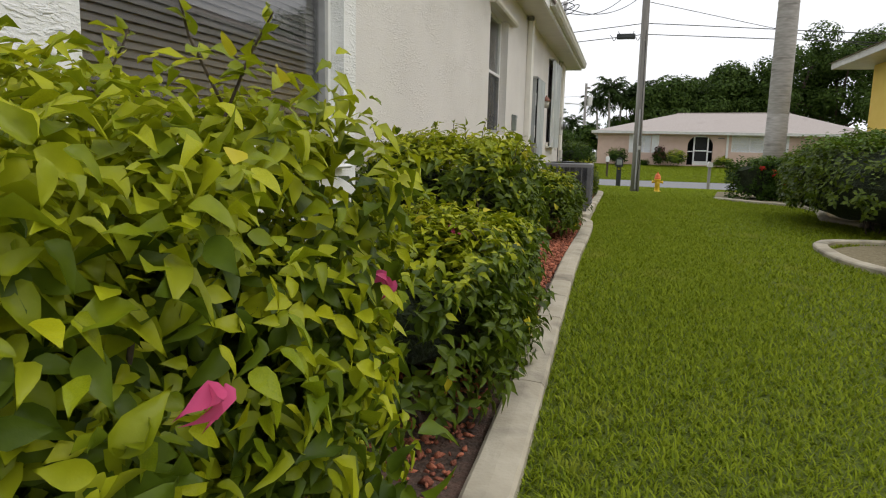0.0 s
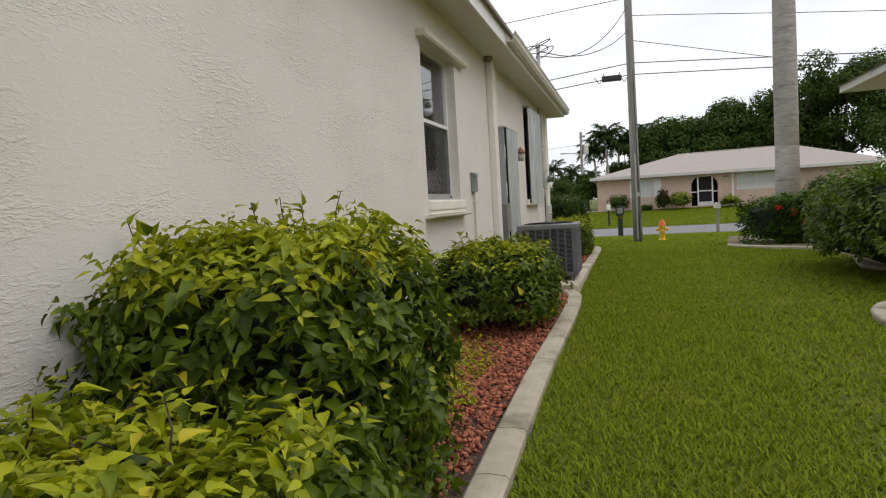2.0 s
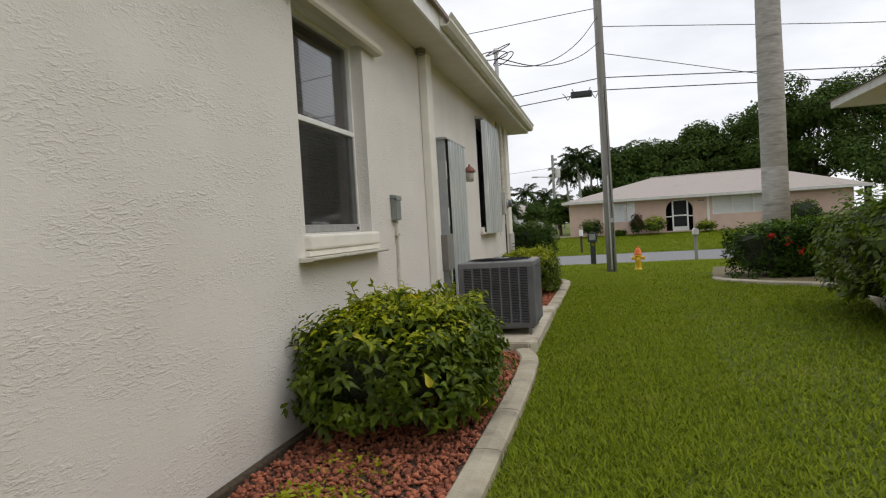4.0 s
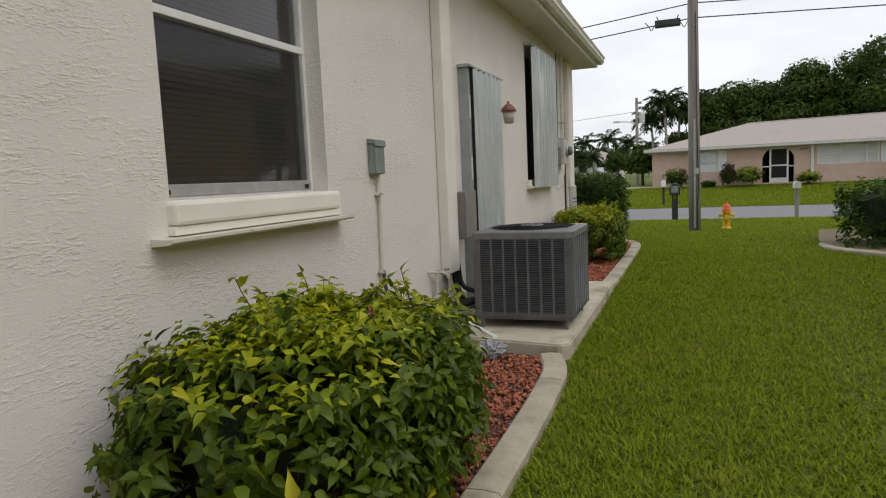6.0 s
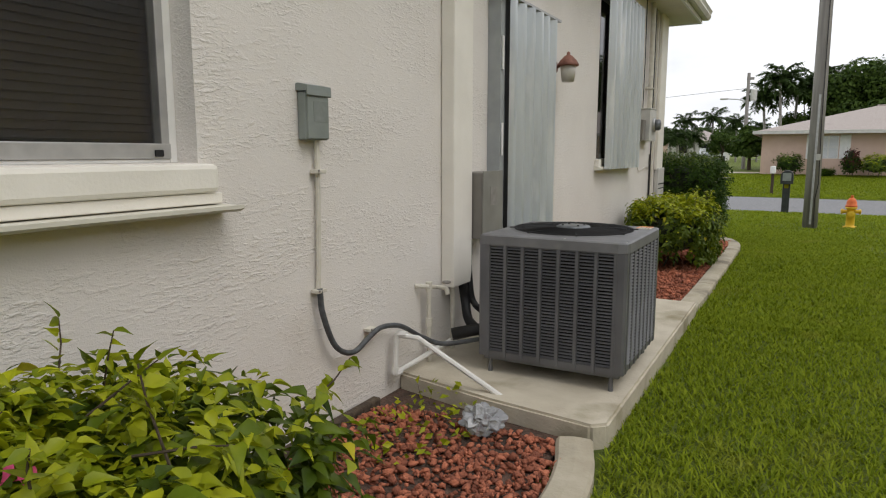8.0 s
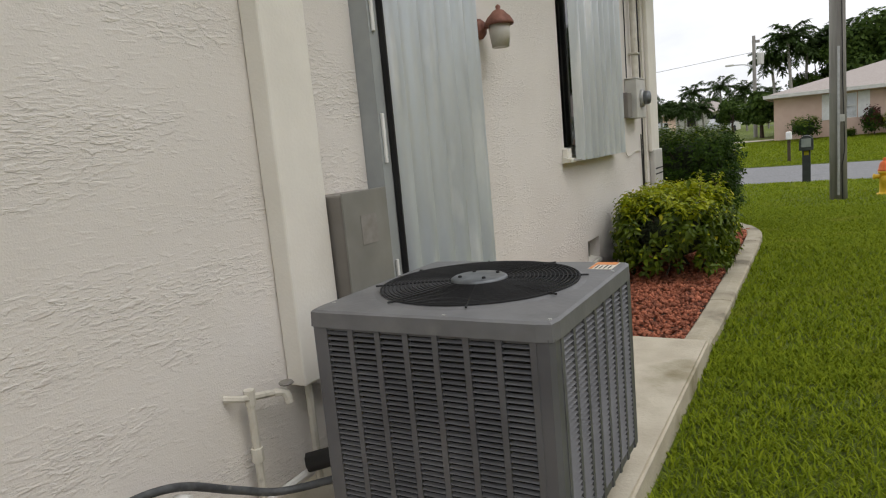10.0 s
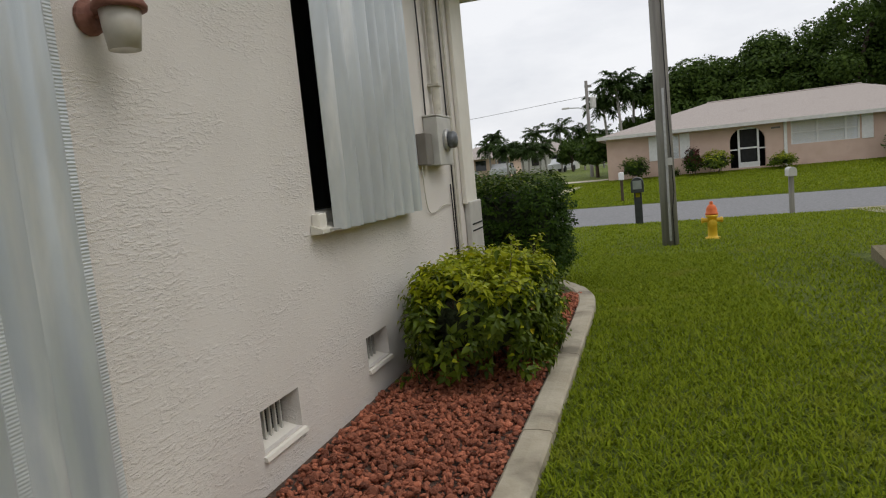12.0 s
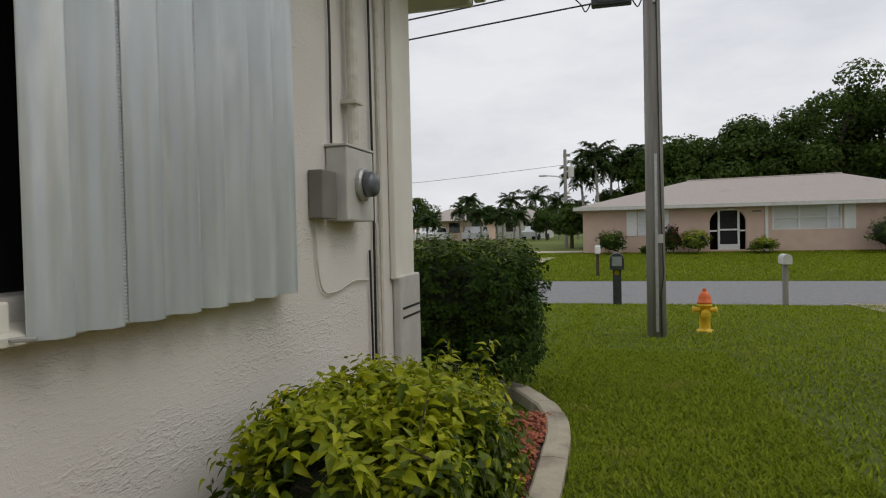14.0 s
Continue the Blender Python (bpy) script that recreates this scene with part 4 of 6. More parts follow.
# Added near-black boards that stop daylight showing through the louvres.
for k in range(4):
    part("coil_shade_board", boxm(-S + 0.03, S - 0.03, -S + 0.018, -S + 0.028, H0, H1 - 0.002), M_ACIN, ac, "near-black board that closes the view through the louvres").matrix_basis = pose(0, 0, 0, 0, 0, 90 * k)
# top pan with a round opening
R = 0.305
bm = bmesh.new()
SEG = 96
ring_in = [bm.verts.new((R * math.cos(2 * math.pi * k / SEG), R * math.sin(2 * math.pi * k / SEG), H1 + 0.052)) for k in range(SEG)]
lip = [bm.verts.new(((R - 0.004) * math.cos(2 * math.pi * k / SEG), (R - 0.004) * math.sin(2 * math.pi * k / SEG), H1 - 0.10)) for k in range(SEG)]
rise = [bm.verts.new(((R + 0.02) * math.cos(2 * math.pi * k / SEG), (R + 0.02) * math.sin(2 * math.pi * k / SEG), H1 + 0.047)) for k in range(SEG)]


def squared(k, s, z, rad=0.05):
    a = 2 * math.pi * k / SEG
    c, d = math.cos(a), math.sin(a)
    n = 36.0
    r = s / (abs(c) ** n + abs(d) ** n) ** (1 / n)
    return (r * c, r * d, z)


out1 = [bm.verts.new(squared(k, S - 0.005, H1 + 0.043)) for k in range(SEG)]
out2 = [bm.verts.new(squared(k, S + 0.003, H1 + 0.037)) for k in range(SEG)]
out3 = [bm.verts.new(squared(k, S + 0.005, H1 - 0.006)) for k in range(SEG)]
for a, b in ((lip, ring_in), (ring_in, rise), (rise, out1), (out1, out2), (out2, out3)):
    for k in range(SEG):
        bm.faces.new((a[k], a[(k + 1) % SEG], b[(k + 1) % SEG], b[k]))
bmesh.ops.recalc_face_normals(bm, faces=bm.faces)
part("top_pan", bm, M_ACTOP, ac, "weathered grey metal top pan")
# Near-black disc painted as the shade at the bottom of the fan opening.
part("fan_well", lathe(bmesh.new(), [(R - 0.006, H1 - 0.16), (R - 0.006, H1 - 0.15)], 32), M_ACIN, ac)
bm = bmesh.new()
for k in range(3):
    a0 = k * 2.094
    v = []
    for j in range(6):
        a = a0 + j * 0.28
        v.append((bm.verts.new((0.08 * math.cos(a), 0.08 * math.sin(a), H1 - 0.09 + 0.012 * j)), bm.verts.new((0.285 * math.cos(a), 0.285 * math.sin(a), H1 - 0.10 + 0.016 * j))))
    for p, q in zip(v, v[1:]):
        bm.faces.new((p[0], p[1], q[1], q[0]))
part("fan", bm, M_WIRE, ac, "dark fan blades", True)
grille = part("fan_guard", tubem([(R * 1.0 * math.cos(t * 0.1309), R * math.sin(t * 0.1309), H1 + 0.056) for t in range(49)], 0.0028, 5), M_WIRE, ac, "black wire fan guard")
for k in range(17):
    r = 0.095 + k * 0.0125
    part("ring", tubem([(r * math.cos(t * 0.1745), r * math.sin(t * 0.1745), H1 + 0.063 - 0.006 * (r / R) ** 3) for t in range(37)], 0.0021, 4), M_WIRE, grille)
for k in range(8):
    a = k * math.pi / 4 + 0.35
    pts = [(r * math.cos(a), r * math.sin(a), H1 + 0.060 - 0.004 * (r / R) ** 3) for r in (0.07, 0.15, 0.23, R, R + 0.025)]
    part("spoke", tubem(pts, 0.0032, 5), M_WIRE, grille)
part("motor_cap", lathe(bmesh.new(), [(0.088, H1 + 0.052), (0.088, H1 + 0.066), (0.078, H1 + 0.072), (0.03, H1 + 0.073)], 28), M_HUB, ac, "speckled grey motor cap", True)
for k in range(4):
    a = k * math.pi / 2 + 0.7
    part("cap_screw", lathe(bmesh.new(), [(0.006, 0), (0.006, 0.004), (0.003, 0.006)], 8, (0.06 * math.cos(a), 0.06 * math.sin(a), H1 + 0.0725)), M_DARK, ac)
for k, (sx, sy) in enumerate(((1, -0.97), (-0.97, -0.8), (0.2, -1.0), (1.0, 0.6))):
    part("pan_screw", lathe(bmesh.new(), [(0.006, 0), (0.005, 0.004)], 8, (sx * 0.355, sy * 0.355, H1 + 0.042)), M_ALU, ac)
lab = part("service_label", boxm(0.268, 0.345, 0.235, 0.345, H1 + 0.0445, H1 + 0.0462), M_STICKER_W, ac, "cream and orange service label")
part("orange_band", boxm(0.271, 0.342, 0.305, 0.342, H1 + 0.0466, H1 + 0.0473), M_STICKER_O, lab)
part("orange_band", boxm(0.271, 0.281, 0.24, 0.30, H1 + 0.0466, H1 + 0.0473), M_STICKER_O, lab)
for k in range(4):
    part("print_bar", boxm(0.288 + 0.014 * k, 0.292 + 0.014 * k, 0.243, 0.295 - 0.01 * (k % 2), H1 + 0.0466, H1 + 0.0473), M_DARK, lab)

# ---- boxes, pipes and cables on the wall ----
M_BOXFADE = mat("faded_print", (0.19, 0.21, 0.195), (0.24, 0.26, 0.245), scale=30, rough=0.6)
d = thing("disconnect_box", "grey-green weatherproof electrical disconnect box", "electrical box", at=(0.002, 10.685, 1.265))
part("case", boxm(0, 0.042, -0.068, 0.068, 0, 0.185, 0.006), M_BOXGREY, d)
part("cover", prism(bmesh.new(), [(-0.002, 0.188), (-0.002, 0.215), (0.010, 0.218), (0.056, 0.208), (0.058, 0.172), (0.053, 0.168), (0.05, 0.188)], -0.073, 0.073), M_BOXGREY, d, "hooded cover")
part("flap", boxm(0.043, 0.050, -0.064, 0.064, 0.004, 0.168, 0.003), M_BOXGREY, d)
part("faded_label", boxm(0.0505, 0.0512, -0.03, 0.06, 0.07, 0.15), M_BOXFADE, d)

M_BOXFADE2 = mat("worn_label", (0.22, 0.205, 0.185), (0.28, 0.265, 0.245), scale=30, rough=0.6)
M_BOXLID = mat("grey_lid_paint", (0.20, 0.195, 0.175), (0.25, 0.245, 0.22), scale=6, rough=0.5, spots=(0.16, 0.15, 0.13))
cb = thing("control_box", "brown-grey metal service box mounted by the side door", "electrical box", at=(0.002, 12.015, 0.72))
part("case", boxm(0, 0.14, 0, 0.27, 0, 0.385, 0.006), M_BOXBROWN, cb)
part("lid", boxm(0.141, 0.149, -0.004, 0.274, 0.01, 0.392, 0.003), M_BOXLID, cb, "grey lid")
part("label", boxm(0.150, 0.1506, 0.09, 0.19, 0.19, 0.3), M_BOXFADE2, cb)

c = thing("wall_conduit", "thin painted conduit turning into black flexible conduit", "conduit")
part("conduit", tubem(smooth_path([(0.02, 10.705, 1.28), (0.018, 10.71, 1.1), (0.018, 10.705, 0.85), (0.018, 10.695, 0.65)], 4), 0.011, 8), M_PIPEPAINT, c)
part("flexible_conduit", tubem(smooth_path([(0.03, 10.69, 0.66), (0.035, 10.70, 0.55), (0.05, 10.76, 0.40), (0.06, 10.87, 0.345), (0.06, 11.0, 0.385), (0.06, 11.1, 0.405), (0.07, 11.25, 0.375), (0.09, 11.42, 0.28), (0.15, 11.55, 0.22), (0.32, 11.68, 0.24)], 6), 0.0125, 8), M_FLEX, c, "dark grey flexible conduit", True)
for y, z in ((10.71, 1.14), (10.695, 0.65), (11.06, 0.40)):
    part("clamp", boxm(0.002, 0.042, y - 0.03, y + 0.03, z - 0.008, z + 0.008, 0.003), M_PIPEPAINT, c)
    part("clamp_screw", lathe(bmesh.new(), [(0.006, 0), (0.005, 0.008)], 8, (0.042, y - 0.022, z)), M_BOXBROWN, c)

hb = thing("hose_bib", "white painted outdoor tap on a standpipe", "tap")
part("standpipe", tubem([(0.05, 11.56, 0.10), (0.05, 11.56, 0.50)], 0.013, 8), M_PIPEPAINT, hb)
part("branch", tubem([(0.0, 11.50, 0.525), (0.05, 11.53, 0.52), (0.06, 11.66, 0.495)], 0.012, 8), M_PIPEPAINT, hb)
part("coupling", tubem([(0.05, 11.56, 0.30), (0.05, 11.56, 0.345)], 0.02, 8), M_PIPEPAINT, hb)
part("elbow", tubem([(0.05, 11.56, 0.49), (0.05, 11.56, 0.54)], 0.018, 8), M_PIPEPAINT, hb)
part("spout", tubem(smooth_path([(0.06, 11.66, 0.495), (0.085, 11.68, 0.49), (0.1, 11.68, 0.455)], 4), 0.014, 8), M_PIPEPAINT, hb)
part("tap_wheel", lathe(bmesh.new(), [(0.022, 0), (0.026, 0.005), (0.022, 0.01)], 10, (0.085, 11.69, 0.515)), M_BOXBROWN, hb, "worn metal tap wheel")

pv = thing("pvc_drain", "white plastic condensate drain pipe", "pipe")
part("pipe", tubem([(0.10, 11.72, 0.19), (0.05, 11.22, 0.14)], 0.013, 8), M_PVC, pv)
part("pipe", tubem([(0.05, 11.22, 0.135), (0.05, 11.24, 0.325)], 0.014, 8), M_PVC, pv)
part("pipe", tubem([(0.05, 11.245, 0.33), (0.16, 11.26, 0.325), (0.62, 11.30, 0.075)], 0.014, 8), M_PVC, pv)
part("elbow", tubem(smooth_path([(0.05, 11.24, 0.29), (0.052, 11.245, 0.33), (0.1, 11.255, 0.335)], 4), 0.018, 8), M_PVC, pv)
part("elbow", tubem(smooth_path([(0.05, 11.225, 0.17), (0.05, 11.225, 0.138), (0.06, 11.26, 0.142)], 4), 0.018, 8), M_PVC, pv)
pv = thing("drain_downpipe", "white painted pipe below the boxed chase", "pipe")
part("pipe", tubem([(0.05, 11.83, 0.105), (0.05, 11.83, 0.47)], 0.014, 8), M_PIPEPAINT, pv)
ls = thing("refrigerant_lines", "black foam insulated cooling lines into the unit", "pipe")
part("line", tubem(smooth_path([(0.05, 11.95, 0.48), (0.06, 11.97, 0.36), (0.12, 11.9, 0.26), (0.25, 11.82, 0.23), (0.36, 11.8, 0.24)], 5), 0.028, 8), M_CABLE, ls, "black foam insulation", True)
part("line", tubem(smooth_path([(0.06, 12.01, 0.75), (0.07, 12.0, 0.5), (0.12, 11.99, 0.33), (0.36, 11.9, 0.3)], 5), 0.02, 8), M_CABLE, ls, "", True)
part("wrap", tubem([(0.10, 11.73, 0.22), (0.2, 11.78, 0.245), (0.33, 11.82, 0.27)], 0.035, 8, 0.9), M_CABLE, ls, "torn black foam", True)

bag = bmesh.new()
bmesh.ops.create_icosphere(bag, subdivisions=4, radius=1.0)
for v in bag.verts:
    q = v.co.copy()
    k = 0.75 + 0.45 * noise.noise(q * 2.3) + 0.16 * noise.noise(q * 7)
    v.co = Vector((0.62 + 0.11 * q.x * k, 11.02 + 0.10 * q.y * k, 0.09 + 0.075 * q.z * k))
tagged(part("plastic_bag", bag, M_BAG, None, "crumpled clear plastic bag at the slab edge"), category="bag")

# electricity meter
em = thing("electric_meter", "grey meter can with a round glass meter and side box", "electric meter", at=(0.002, 0, 0))
part("meter_can", boxm(0.0, 0.115, 16.70, 17.06, 1.36, 1.73, 0.008), M_METERGREY, em)
part("meter_ring", lathe(bmesh.new(), [(0.085, 0), (0.088, 0.02), (0.078, 0.03)], 20), M_ALU, em).matrix_basis = pose(0.116, 16.88, 1.55, 0, 90, 0)
part("meter_glass", lathe(bmesh.new(), [(0.066, 0), (0.066, 0.045), (0.056, 0.06), (0.02, 0.066)], 20), M_HUB, em, "domed grey meter glass", True).matrix_basis = pose(0.14, 16.88, 1.55, 0, 90, 0)
part("side_box", boxm(0.0, 0.075, 16.50, 16.665, 1.37, 1.60, 0.006), M_BOXBROWN, em, "brown-grey side box")
part("can_lip", boxm(-0.001, 0.12, 16.69, 17.07, 1.731, 1.745, 0.004), M_METERGREY, em)
part("service_conduit", tubem([(0.05, 16.95, 1.74), (0.05, 16.95, W_TOP - 0.002)], 0.03, 12), M_PIPEPAINT, em, "cream service conduit")
part("conduit_strap", boxm(0.0, 0.09, 16.90, 17.0, 1.98, 2.0, 0.003), M_PIPEPAINT, em)
for y, zt, zb, r in ((16.74, W_TOP - 0.002, 1.60, 0.007), (17.30, W_TOP - 0.002, 0.02, 0.008), (17.42, W_TOP - 0.002, 0.02, 0.013), (17.36, 1.36, 0.02, 0.012), (17.24, 1.2, 0.02, 0.007)):
    part("wall_cable", tubem([(0.014, y, zt), (0.016, y + 0.012, (zt + zb) / 2), (0.014, y, zb)], r, 6), M_CABLE if r < 0.009 else M_PIPEPAINT, em)
part("loop_cable", tubem(smooth_path([(0.012, 16.55, 1.36), (0.012, 16.56, 1.15), (0.012, 16.62, 1.02), (0.012, 16.78, 1.005), (0.012, 17.0, 1.04), (0.012, 17.22, 1.03)], 5), 0.005, 6), M_PIPEPAINT, em, "", True)

# corner pilaster and lower box
pl_t = thing("corner_downspout", "white corner downspout with a boxed lower cover", "downspout")
part("downspout", boxm(0.002, 0.045, 17.62, 18.0, 1.0, W_TOP - 0.002, 0.01), M_SMOOTH, pl_t)
part("lower_cover", boxm(0.002, 0.06, 17.66, 18.08, -0.05, 1.02, 0.012), M_METERGREY, pl_t, "grey boxed cover")
for z in (0.80, 0.74):
    part("cover_slot", boxm(0.06, 0.064, 17.69, 18.05, z, z + 0.014), M_DARK, pl_t)

# service mast above the roof
ms = thing("service_mast", "grey service mast with coiled wires above the roof", "mast", at=(0.05, 17.0, EZ + 0.06))
part("mast_pole", tubem([(0, 0, -0.1), (0, 0, 1.0)], 0.035, 10), M_ALU, ms)
part("weather_cap", lathe(bmesh.new(), [(0.05, 1.0), (0.06, 1.06), (0.03, 1.1)], 12), M_ALU, ms)
for k, (r, z) in enumerate(((0.26, 0.98), (0.22, 1.07), (0.18, 0.9))):
    part("wire_coil", tubem([(0.09 * k - 0.05 + r * math.cos(t * 0.35), 0.1 * math.sin(t * 0.35), z + 0.10 * math.sin(t * 0.35 + k)) for t in range(19)], 0.009, 5), M_CABLE, ms)

# ---- hedges along the wall ----
G_H = "shrubs along the stucco wall"
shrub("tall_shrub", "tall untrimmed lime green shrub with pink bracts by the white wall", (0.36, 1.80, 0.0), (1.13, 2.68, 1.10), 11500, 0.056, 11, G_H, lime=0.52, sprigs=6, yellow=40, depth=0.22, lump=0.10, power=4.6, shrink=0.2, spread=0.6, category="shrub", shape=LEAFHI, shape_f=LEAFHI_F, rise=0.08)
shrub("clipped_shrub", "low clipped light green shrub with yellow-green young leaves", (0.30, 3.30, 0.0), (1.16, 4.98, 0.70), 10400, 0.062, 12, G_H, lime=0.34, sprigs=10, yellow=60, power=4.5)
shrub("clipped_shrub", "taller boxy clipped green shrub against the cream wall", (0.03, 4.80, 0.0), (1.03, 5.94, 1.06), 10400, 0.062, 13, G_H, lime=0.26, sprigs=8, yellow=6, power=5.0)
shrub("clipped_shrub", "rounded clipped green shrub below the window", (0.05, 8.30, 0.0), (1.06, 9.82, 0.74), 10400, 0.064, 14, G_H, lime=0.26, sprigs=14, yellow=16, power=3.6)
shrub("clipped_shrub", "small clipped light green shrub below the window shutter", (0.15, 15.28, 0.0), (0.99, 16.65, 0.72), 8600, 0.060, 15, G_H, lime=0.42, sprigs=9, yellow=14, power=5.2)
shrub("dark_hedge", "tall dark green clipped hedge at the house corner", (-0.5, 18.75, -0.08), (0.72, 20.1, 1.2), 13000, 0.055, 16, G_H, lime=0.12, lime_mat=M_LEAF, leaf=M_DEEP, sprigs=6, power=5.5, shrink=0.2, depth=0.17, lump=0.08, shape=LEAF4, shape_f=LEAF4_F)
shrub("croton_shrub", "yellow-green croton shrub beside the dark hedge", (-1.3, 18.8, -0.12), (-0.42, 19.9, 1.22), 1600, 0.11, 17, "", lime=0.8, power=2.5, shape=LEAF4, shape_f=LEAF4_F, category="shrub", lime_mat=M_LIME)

# single large leaves on the outside of the tall shrub
rng = np.random.default_rng(8)
host = bpy.data.objects["tall_shrub"]
leaf_kinds = []
for k in range(5):
    v, f = leaves(rng, np.zeros((1, 3)), np.array([[0, 0, 1.0]]), np.array([[1.0, 0, 0]]), np.array([1.0]), LEAFHI, LEAFHI_F)
    v = v * [1, rng.uniform(0.85, 1.15), rng.uniform(0.6, 1.5)] + np.stack([0 * v[:, 0], 0.06 * np.sin(3 * v[:, 0] + k), 0.02 * np.sin(7 * v[:, 0] + k)], -1)
    me = mesh_np("leaf", v, f)
    me.materials.append(M_LIMESINGLE)
    leaf_kinds.append(me)
p, nr = rounded_box_points(rng, 900, (-0.385, -0.44, 0.12), (0.385, 0.44, 1.10), 0.0, 4.2, 0.08)
seen_side = np.where(((nr[:, 0] > 0.05) & (p[:, 2] > 0.62)) | (nr[:, 2] > 0.5))[0][:200]
for k, i in enumerate(seen_side):
    o = new("leaf", leaf_kinds[k % 5])
    o.parent = host
    z = Vector(nr[i] * 0.6 + rng.normal(size=3) * 0.5 + np.array([0, 0, 0.7])).normalized()
    x = Vector(rng.normal(size=3) * 0.5 + nr[i] * 0.9 + np.array([0, 0, -0.5]))
    x = (x - z * x.dot(z)).normalized()
    y = z.cross(x)
    s = rng.uniform(0.036, 0.056)
    m3 = Matrix((x, y, z)).transposed().to_4x4()
    o.matrix_basis = Matrix.Translation(Vector(p[i] + nr[i] * 0.02 + np.array([0, 0, 0.08 * p[i][1]]))) @ m3 @ Matrix.Scale(s, 4)

# bracts on the tall shrub
rng = np.random.default_rng(5)
for (x, y, z), n, s in (((1.175, 2.48, 0.79), 4, 0.04), ((1.21, 1.93, 0.797), 5, 0.04), ((0.8, 2.6, 1.0), 3, 0.04), ((0.88, 4.05, 0.70), 4, 0.035), ((0.93, 3.9, 0.69), 3, 0.03), ((0.75, 9.1, 0.74), 3, 0.035)):
    fl = thing("bract_cluster", "small cluster of pink papery bracts on a shrub", "flower", "pink bracts", at=(x, y, z))
    for k in range(n):
        v, f = leaves(rng, rng.normal(size=(1, 3)) * 0.012, unit(rng.normal(size=(1, 3)) + [0.7, -0.4, 0.4]), unit(rng.normal(size=(1, 3)) + [0, 0, -0.3]), np.full(1, s))
        link("bract", mesh_np("bract", v, f), fl, M_PINK)

# weeds in the bed
for (x, y, n, s, sd) in ((0.55, 7.5, 700, 0.032, 21), (0.62, 6.7, 600, 0.034, 22), (0.38, 11.0, 160, 0.04, 23), (0.55, 7.9, 160, 0.03, 24)):
    rng = np.random.default_rng(sd)
    wd = thing("weed_patch", "patch of small green weeds growing through the bed", "weed", "weeds in the bed", at=(x, y, 0.02))
    r = rng.uniform(0, 1, n) ** 0.5 * 0.34
    a = rng.uniform(0, 6.283, n)
    p = np.stack([r * np.cos(a) * 0.75, r * np.sin(a) * 1.3, rng.uniform(0.02, 0.24, n) * (1 - r / 0.42)], -1)
    v, f = leaves(rng, p, unit(rng.normal(size=(n, 3)) * 0.5 + [0, 0, 1]), unit(rng.normal(size=(n, 3)) * [1, 1, 0.3]), rng.uniform(0.6, 1.3, n) * s, LEAF4, LEAF4_F)
    link("weed_leaves", mesh_np("weed_leaves", v, f), wd, M_LIME, "", "stuff")
    for k in range(6):
        part("weed_stem", tubem([(p[k][0] * 0.3, p[k][1] * 0.3, -0.01), tuple(p[k])], 0.002, 4, 0.5), M_TWIG, wd)

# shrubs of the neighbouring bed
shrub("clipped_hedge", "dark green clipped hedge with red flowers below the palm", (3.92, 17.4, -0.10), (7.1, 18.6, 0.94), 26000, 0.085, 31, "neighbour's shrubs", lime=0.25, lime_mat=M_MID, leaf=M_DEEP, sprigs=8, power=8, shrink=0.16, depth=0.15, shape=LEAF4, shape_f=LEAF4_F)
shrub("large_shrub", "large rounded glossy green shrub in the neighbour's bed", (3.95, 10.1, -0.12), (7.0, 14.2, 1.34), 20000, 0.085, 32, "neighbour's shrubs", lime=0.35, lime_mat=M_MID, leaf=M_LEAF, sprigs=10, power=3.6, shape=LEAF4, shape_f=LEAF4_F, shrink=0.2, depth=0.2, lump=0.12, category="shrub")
for k, (x, y, z) in enumerate(((4.75, 17.38, 0.62), (4.95, 17.36, 0.45), (4.5, 17.38, 0.70), (5.3, 17.38, 0.62))):
    fl = thing("red_flower", "small red flower on the dark hedge", "flower", "red flowers on the hedge", at=(x, y, z))
    rg = np.random.default_rng(40 + k)
    for j in range(9):
        v, f = leaves(rg, rg.normal(size=(1, 3)) * 0.03, unit(rg.normal(size=(1, 3)) + [0, -0.8, 0.4]), unit(rg.normal(size=(1, 3))), np.full(1, 0.07), LEAF4, LEAF4_F)
        link("petal", mesh_np("petal", v, f), fl, M_RED)

# ---- royal palm ----
palm = thing("royal_palm", "royal palm with a smooth ringed grey trunk", "palm tree", "palm trees", at=(5.28, 20.3, -0.16))
prof = [(0.30, -0.1), (0.29, 0.3), (0.265, 1.2), (0.255, 2.2)]
z = 2.2
while z < 9.2:
    rr = 0.255 - 0.010 * max(0, z - 4)
    prof += [(rr, z), (rr + 0.003, z + 0.03), (rr + 0.003, z + 0.045), (rr, z + 0.07)]
    z += 0.26 + 0.16 * (0.5 + 0.5 * math.sin(z * 7.3))
part("trunk", lathe(bmesh.new(), prof, 24), M_BARK, palm, "ringed smooth grey trunk", True)
part("crownshaft", lathe(bmesh.new(), [(0.17, 9.2), (0.2, 9.6), (0.16, 10.4), (0.08, 10.8)], 16), M_PALMLEAF, palm, "smooth green crownshaft", True)


